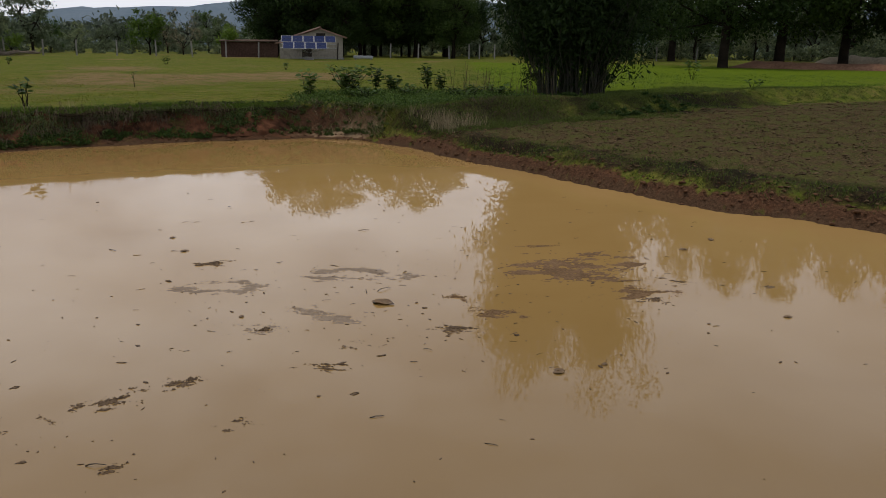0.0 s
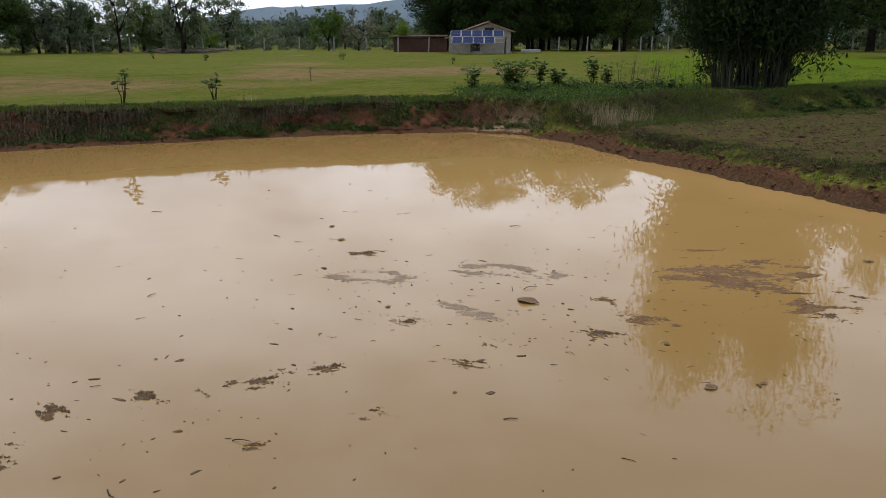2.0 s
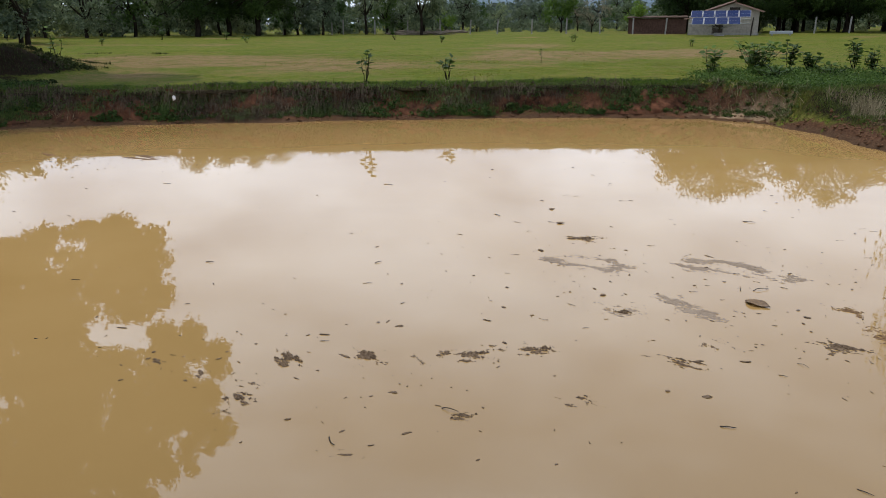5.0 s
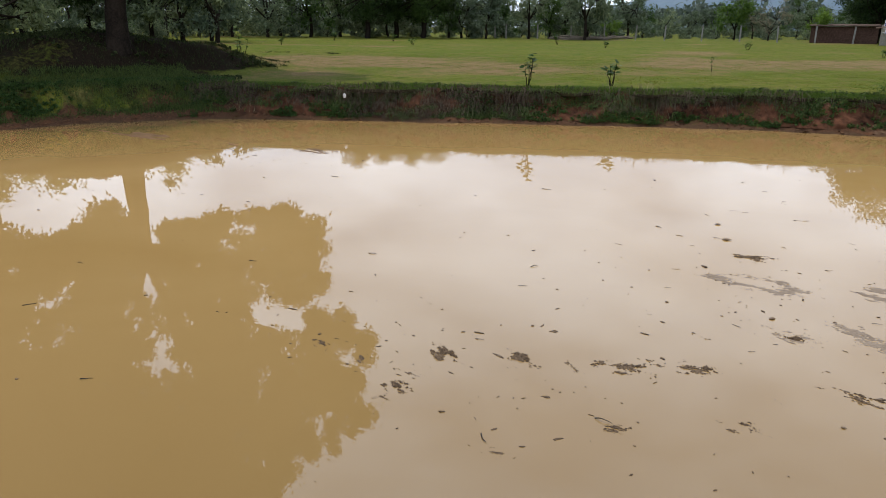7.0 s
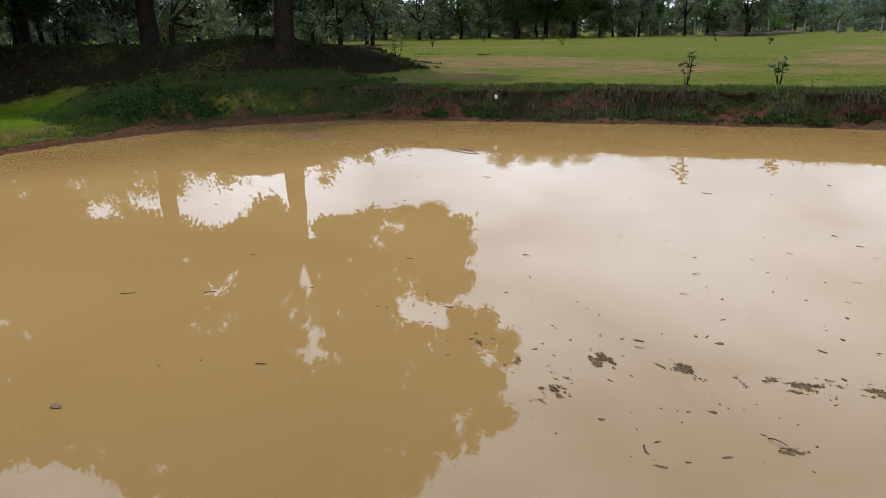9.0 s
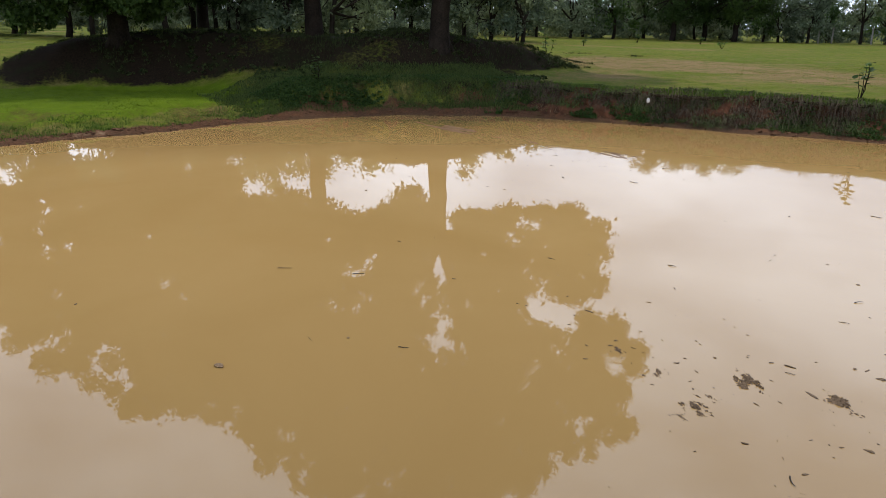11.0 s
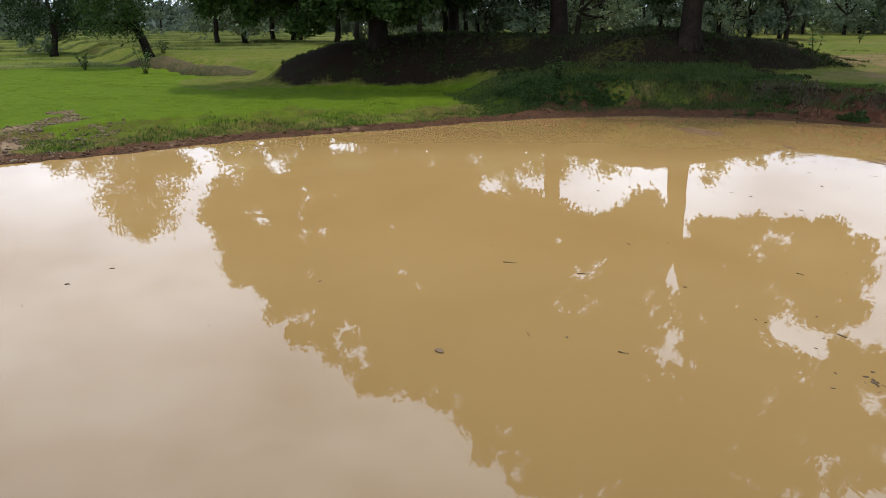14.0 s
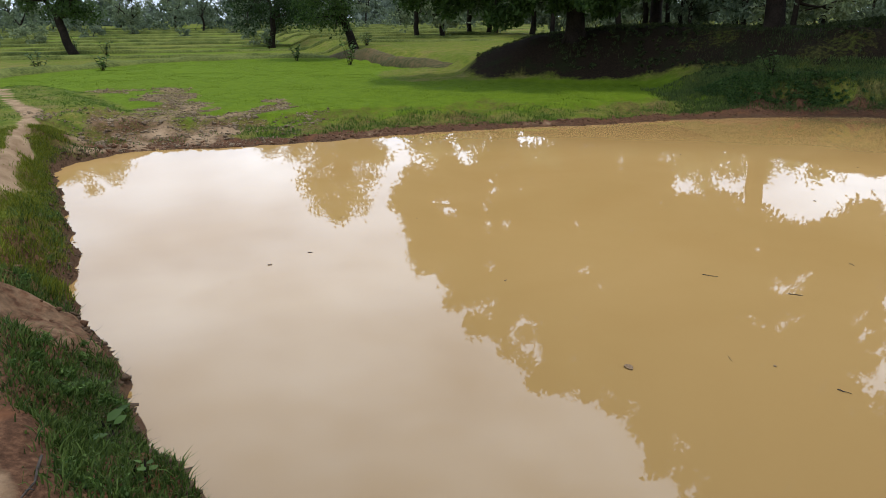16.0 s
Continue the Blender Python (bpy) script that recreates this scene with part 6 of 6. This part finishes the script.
for x, y, tall, spread, stems, n, leaf, seed in (
        (-3.85, 21.9, 0.85, 0.3, 5, 15, 0.16, 1), (-3.0, 24.0, 0.85, 0.9, 17, 15, 0.17, 2), (-2.3, 25.6, 0.85, 0.25, 5, 16, 0.16, 3), (-1.6, 25.0, 0.6, 0.4, 9, 16, 0.15, 4), (-0.55, 27.0, 0.9, 0.35, 6, 14, 0.16, 5), (0.0, 26.6, 0.6, 0.35, 7, 13, 0.13, 6), (-1.0, 22.6, 0.40, 0.8, 12, 10, 0.12, 7), (0.6, 22.4, 0.40, 0.9, 12, 10, 0.12, 8), (-2.2, 21.6, 0.4, 0.7, 16, 12, 0.12, 9), (1.6, 23.0, 0.4, 0.8, 16, 12, 0.12, 10)):
    make_sapling(x, y, tall, spread, stems, n, leaf, 730 + seed, M_LEAF_BUSH, "dark leafy shrub with round leaves beside the pond bank", "shrub", "shrub", "bank shrubs")
make_sapling(-19.6, 6.0, 0.75, 0.35, 7, 11, 0.10, 760, M_LEAF_BUSH, "grey-green weed standing below the mound", "weed", "weed")
for x, y, tall, seed in ((-39.9, -8.8, 0.9, 7), (-40.6, -8.1, 0.7, 8), (-52.2, -17.3, 0.9, 9), (-45.0, -27.0, 1.0, 10), (-34.0, -7.6, 1.1, 1), (-37.5, -11.0, 0.8, 2), (-50, -16.5, 1.2, 3), (-44, -24.5, 1.0, 4), (-31, -17.5, 0.7, 5), (-30.2, -19.8, 0.9, 6)):
    make_sapling(x, y, tall, 0.5, 7, 10, 0.15, 770 + seed, M_LEAF_BUSH, "leafy bush growing on a field bund", "bush", "bush", "bund bushes")
# slender dry stalks on the bund
stalks = []
rng = np.random.default_rng(90)
for k in range(46):
    x, y = rng.uniform(0.3, 3.4), rng.uniform(22.4, 25.0)
    z = height(x, y)
    stalks.append(tube(bend(rng, (x, y, z - 0.05), (x + rng.normal() * 0.08, y + rng.normal() * 0.08, z + rng.uniform(0.5, 1.1)), 4, 0.04), np.linspace(0.007, 0.003, 4), 4))
tagged(new("dry_stalks", fast_mesh("dry_stalks", *join(stalks), M_ROOT)), "thin dry stalks standing on the bund", "stalks", kind="stuff")
grass("dry_grass", 51, 900, (-1.7, 16.9), (1.2, 19.6), lambda x, y, z, s, zone, c: (s > 0.5) * sstep(0.0, 0.5, vnoise(x * 1.5, y * 1.5, 3)) * sstep(1.8, 0.6, np.hypot(x + 0.4, y - 18.6)), (0.12, 0.50), 0.012, M_DRY, "tall dry straw-coloured grass at the pond corner", per=6, lean=0.7)
grass("dead_brush", 52, 700, (0.6, 19.0), (3.6, 21.6), lambda x, y, z, s, zone, c: sstep(1.2, 0.5, np.hypot((x - 2.0) / 1.3, y - 20.4)), (0.08, 0.26), 0.012, M_ROOT, "grey heap of dead brush on the bund side", per=6, lean=1.4, category="brush")


# ---- mud, leaves and twigs in the pond ----
M_MUDFLAT = plain("wet_grey_mud", (0.120, 0.070, 0.034), (0.215, 0.130, 0.068), 9.0, 0.9, bump=0.5)
M_DEADLEAF = plain("brown_dead_leaf", (0.085, 0.048, 0.022), (0.230, 0.140, 0.062), 12.0, 0.7, bump=0.3)


def make_mud(x, y, a, b, seed, level, tall, label, turn=0.0, ringed=False, mat=None):
    """A patch of mud that breaks the surface with a ragged edge: a by b metres."""
    n = 110
    u = np.linspace(-1.35, 1.35, n)
    gx0, gy0 = np.meshgrid(u, u)
    r = np.hypot(gx0, gy0)
    base = (0.75 - r) if not ringed else (0.40 - np.abs(r - 0.72) * 2.0 - 0.25 * (gx0 > 0.2))
    f = fbm(gx0 * 0.8, gy0 * 1.1, 2.6, 6, seed) * 0.80 + (vnoise(gx0 * 17, gy0 * 15, seed + 9) * 0.42 + vnoise(gx0 * 33, gy0 * 30, seed + 4) * 0.25) * (0.25 if a > 0.9 else 1.0) - 0.08
    h = base + f - level
    h = np.where(h > 0, np.tanh(h * 1.1) * tall * (0.55 + 0.30 * vnoise(gx0 * 9, gy0 * 8, seed)), np.maximum(h * 0.05, -0.03))
    keep = (h > -0.004)
    v = np.stack([gx0.ravel() * a, gy0.ravel() * b, h.ravel()], 1)
    i = (np.arange(n - 1)[:, None] * n + np.arange(n - 1)[None, :])
    any_up = keep[:-1, :-1] | keep[1:, :-1] | keep[:-1, 1:] | keep[1:, 1:]
    i = i[any_up]
    if len(i) == 0:
        return None
    q = np.stack([i, i + 1, i + n + 1, i + n], 1)
    used_v, inv = np.unique(q, return_inverse=True)
    ob = new("mud_patch", fast_mesh("mud_patch", v[used_v], inv.reshape(-1, 4), mat or M_MUDFLAT, True))
    ob.matrix_world = pose(x, y, 0.0, 0, 0, turn)
    return tagged(ob, label, "mud", kind="stuff")


M_SILT = plain("pale_grey_silt", (0.185, 0.135, 0.092), (0.300, 0.230, 0.165), 9.0, 0.9, bump=0.4)
FLAT, CLUMP = "thin flat of grey mud just above the pond water", "dark broken lump of mud standing out of the pond water"
for x, y, a, b, seed, level, tall, ringed in (
        (1.52, 7.85, 0.66, 0.44, 1, -0.40, 0.018, False), (-0.95, 7.45, 0.50, 0.26, 2, 0.25, 0.020, True), (-0.35, 7.45, 0.20, 0.15, 3, 0.30, 0.020, False),
        (-2.15, 6.98, 0.46, 0.24, 4, 0.25, 0.016, True), (-1.02, 6.22, 0.36, 0.22, 5, 0.35, 0.022, False), (-1.45, 5.92, 0.30, 0.16, 6, 0.45, 0.024, False),
        (1.95, 6.95, 0.42, 0.22, 7, 0.40, 0.028, False), (0.52, 6.33, 0.26, 0.16, 8, 0.25, 0.024, False), (0.14, 6.75, 0.16, 0.10, 9, 0.35, 0.024, False),
        (-15.4, 8.0, 1.7, 0.7, 10, 0.45, 0.02, False), (-12.6, 8.4, 1.0, 0.5, 11, 0.55, 0.025, False), (-11.3, 9.1, 1.1, 0.35, 12, 0.6, 0.025, False), (1.2, 8.7, 0.25, 0.05, 13, 0.3, 0.015, False)):
    pale = 2 <= seed <= 6
    make_mud(x, y, a, b, seed, level - (0.15 if pale else 0), tall * (0.6 if pale else 1), FLAT, 12 * math.sin(seed * 2.1), ringed, M_SILT if pale else None)
for x, y, a, b, seed, level, tall in (
        (-2.45, 7.78, 0.20, 0.12, 21, 0.25, 0.05), (0.11, 5.91, 0.26, 0.16, 22, 0.55, 0.05), (-0.63, 5.58, 0.20, 0.16, 23, 0.65, 0.05), (-0.85, 5.11, 0.24, 0.09, 24, 0.5, 0.05),
        (-1.81, 4.81, 0.15, 0.12, 25, 0.5, 0.06), (-2.20, 4.52, 0.22, 0.17, 26, 0.38, 0.07), (-2.85, 4.12, 0.22, 0.15, 27, 0.55, 0.06), (-3.30, 3.80, 0.14, 0.11, 28, 0.30, 0.07),
        (-3.16, 3.22, 0.11, 0.07, 29, 0.3, 0.05), (-1.84, 3.72, 0.10, 0.06, 30, 0.4, 0.05), (-1.26, 4.20, 0.15, 0.12, 31, 0.7, 0.05), (-4.10, 3.33, 0.10, 0.06, 32, 0.3, 0.04),
        (-3.68, 3.37, 0.09, 0.06, 33, 0.35, 0.03), (-3.25, 3.42, 0.14, 0.06, 34, 0.5, 0.035), (-2.19, 3.03, 0.10, 0.05, 35, 0.5, 0.02), (-3.15, 3.05, 0.07, 0.05, 36, 0.4, 0.02),
        (-2.45, 4.25, 0.22, 0.10, 37, 0.75, 0.035), (2.42, 7.30, 0.30, 0.14, 38, 0.65, 0.035), (2.05, 6.75, 0.22, 0.12, 39, 0.5, 0.04), (3.3, 7.2, 0.25, 0.10, 40, 0.75, 0.03), (-1.47, 5.86, 0.07, 0.06, 41, 0.2, 0.07)):
    make_mud(x, y, a, b, seed, level, tall * 0.55, CLUMP, 25 * math.sin(seed * 1.3), False, M_MUD)

# curled dead leaves, sticks and scraps that float
def make_leaf(x, y, L, turn, seed, label="curled brown dead leaf floating on the pond"):
    rng = np.random.default_rng(seed)
    n, m = 9, 7
    u, w = np.meshgrid(np.linspace(0, 1, n), np.linspace(-1, 1, m))
    half = 0.30 * L * np.sin(np.pi * u ** 0.8) ** 0.8
    z = 0.004 + 0.30 * half * w ** 2 + 0.10 * L * (u - 0.4) ** 2 + 0.02 * L * np.sin(u * 9 + w * 2)
    v = np.stack([(u.ravel() - 0.5) * L, (w * half).ravel(), z.ravel()], 1)
    i = (np.arange(m - 1)[:, None] * n + np.arange(n - 1)[None, :]).ravel()
    me = fast_mesh("dead_leaf", v, np.stack([i, i + 1, i + n + 1, i + n], 1), M_DEADLEAF, True)
    ob = new("dead_leaf", me)
    ob.matrix_world = pose(x, y, 0.001, 0, 0, turn)
    md = ob.modifiers.new("thick", "SOLIDIFY")
    md.thickness = 0.003
    return tagged(ob, label, "leaf", group="floating leaves")


def make_stick(x, y, L, turn, seed, r=0.006, z=0.004):
    rng = np.random.default_rng(seed)
    pieces = [tube(bend(rng, (-L / 2, 0, 0), (L / 2, 0, 0.003), 5, 0.08), np.linspace(r, r * 0.5, 5), 5)]
    if L > 0.2:
        pieces.append(tube(bend(rng, (0.1 * L, 0, 0), (0.35 * L, 0.15 * L, 0.15 * L), 3, 0.05), np.linspace(r * 0.6, r * 0.3, 3), 4))
    ob = new("twig", fast_mesh("twig", *join(pieces), M_DARKWOOD, True))
    ob.matrix_world = pose(x, y, z, 0, 0, turn)
    return tagged(ob, "thin dark twig floating on the pond", "twig", group="floating twigs")


make_leaf(-0.53, 6.56, 0.22, -20, 1, "large curled brown leaf lying on the pond water")
for k, (x, y, L, turn) in enumerate(((0.88, 5.06, 0.09, 10), (1.25, 5.22, 0.06, 40), (3.12, 6.30, 0.08, 0), (-1.74, 6.16, 0.06, 60), (-2.95, 8.29, 0.10, 20), (0.89, 5.10, 0.08, -10), (-3.30, 8.9, 0.08, 50), (2.9, 8.6, 0.12, 15), (3.4, 9.1, 0.12, 70), (-5.05, 0.6, 0.09, 25), (-3.05, -0.95, 0.07, 60))):
    make_leaf(x, y, L, turn, 800 + k)
for k, (x, y, L, turn) in enumerate(((-3.78, 8.29, 0.16, -30), (-0.40, 4.35, 0.13, 15), (-1.93, 3.74, 0.16, 5), (-2.35, 3.10, 0.14, -35), (-0.55, 6.95, 0.22, 40), (-0.72, 6.9, 0.16, 100), (-6.2, 4.2, 0.12, 20), (-7.0, 1.6, 0.20, 60), (-6.55, 2.2, 0.16, 70), (-7.4, 3.0, 0.10, 10), (-5.2, 3.2, 0.15, 30), (-4.8, 1.9, 0.12, 45), (-9.0, 7.7, 0.2, 10), (-6.0, 9.2, 0.2, 10), (-2.6, 9.8, 0.25, 30), (-1.0, 9.4, 0.2, 5), (-4.0, 6.0, 0.12, 70), (-5.5, 5.2, 0.12, 20))):
    make_stick(x, y, L * 0.7, turn, 830 + k, 0.0042)
rng = np.random.default_rng(95)
for k in range(150):
    while True:
        x, y = (rng.normal(0.6, 2.2), rng.normal(7.8, 1.8)) if k < 105 else (rng.uniform(-14, 3), rng.uniform(1, 13))
        if shore(np.array([x]), np.array([y]))[0][0] < -0.6:
            break
    if k % 7:
        make_stick(x, y, rng.uniform(0.02, 0.085), rng.uniform(-40, 40), 900 + k, rng.uniform(0.0012, 0.003), 0.0015)
    else:
        make_leaf(x, y, rng.uniform(0.02, 0.04), rng.uniform(0, 360), 900 + k)
# countless crumbs of mud and leaf scraps
rng = np.random.default_rng(99)
cx = np.concatenate([rng.normal(-0.6, 1.7, 270), rng.normal(-3.0, 1.0, 100), rng.uniform(-13, 4, 90), rng.normal(-11.8, 1.4, 120)])
cy = np.concatenate([rng.normal(6.5, 0.9, 270), rng.normal(3.7, 0.5, 100), rng.uniform(-3, 13, 90), rng.normal(8.7, 0.5, 120)])
cs, _, _ = shore(cx, cy)
cx, cy = cx[cs < -0.2], cy[cs < -0.2]
k = len(cx)
cr = rng.uniform(0.003, 0.008, k) * (0.7 + rng.random(k) ** 4 * 1.6)
cv = LUMP_V[None] * (1 + 0.3 * rng.normal(size=(k, len(LUMP_V), 1))) * (cr[:, None] * rng.uniform(0.5, 2.6, (k, 3)) * np.array([1.5, 0.7, 0.14]))[:, None, :]
ct = rng.uniform(0, 2 * np.pi, k)[:, None]
cv = np.stack([cv[:, :, 0] * np.cos(ct) - cv[:, :, 1] * np.sin(ct), cv[:, :, 0] * np.sin(ct) + cv[:, :, 1] * np.cos(ct), cv[:, :, 2]], -1) + np.stack([cx, cy, 0 * cx + 0.002], 1)[:, None, :]
tagged(new("pond_scraps", fast_mesh("pond_scraps", cv.reshape(-1, 3), None, M_MUD, tris=(LUMP_F[None] + (np.arange(k) * len(LUMP_V))[:, None, None]).reshape(-1, 3))), "scattered crumbs of mud and leaf scraps on the pond", "scraps", kind="stuff")

# a plastic bag caught on the bank
bm = bmesh.new()
bmesh.ops.create_icosphere(bm, subdivisions=3, radius=0.10)
for v in bm.verts:
    n1 = noise.noise(v.co * 9) * 0.5 + noise.noise(v.co * 22) * 0.25
    v.co = Vector((v.co.x * 0.75, v.co.y * 0.5, v.co.z * 1.25)) * (1 + 1.3 * n1) * 0.5
me = bpy.data.meshes.new("plastic_bag")
bm.to_mesh(me)
bm.free()
me.materials.append(plain("white_plastic", (0.600, 0.600, 0.590), (0.780, 0.780, 0.770), 4.0, 0.4, bump=0.2))
bag = new("plastic_bag", me)
bag.matrix_world = pose(-14.30, 12.60, 0.64, 20, 10, 40)
tagged(bag, "crumpled white plastic bag caught on the cut bank", "litter")

# broad-leaved weeds and a dead branch by the footpath
for x, y, tall, n, leaf, seed in ((-3.74, -2.36, 0.07, 2, 0.095, 1), (-3.60, -2.22, 0.06, 1, 0.10, 2), (-3.95, -2.75, 0.08, 4, 0.05, 3), (-3.25, -1.95, 0.07, 4, 0.05, 4)):
    make_sapling(x, y, tall, 0.10, 3, n, leaf, 860 + seed, M_LEAF_BUSH, "low broad-leaved weed in the grass by the path", "weed", "weed", "path weeds")
br = make_stick(-2.72, -2.08, 0.42, 20, 890, 0.007, height(-2.72, -2.08) + 0.012)
br.name = "dead_branch"
tagged(br, "short dead branch lying on the earth path", "branch", "dead wood")
st = make_stick(-3.12, -1.48, 0.26, 60, 891, 0.005, 0.02)
tagged(st, "thin dry twig sticking out of the water by the bank", "twig")
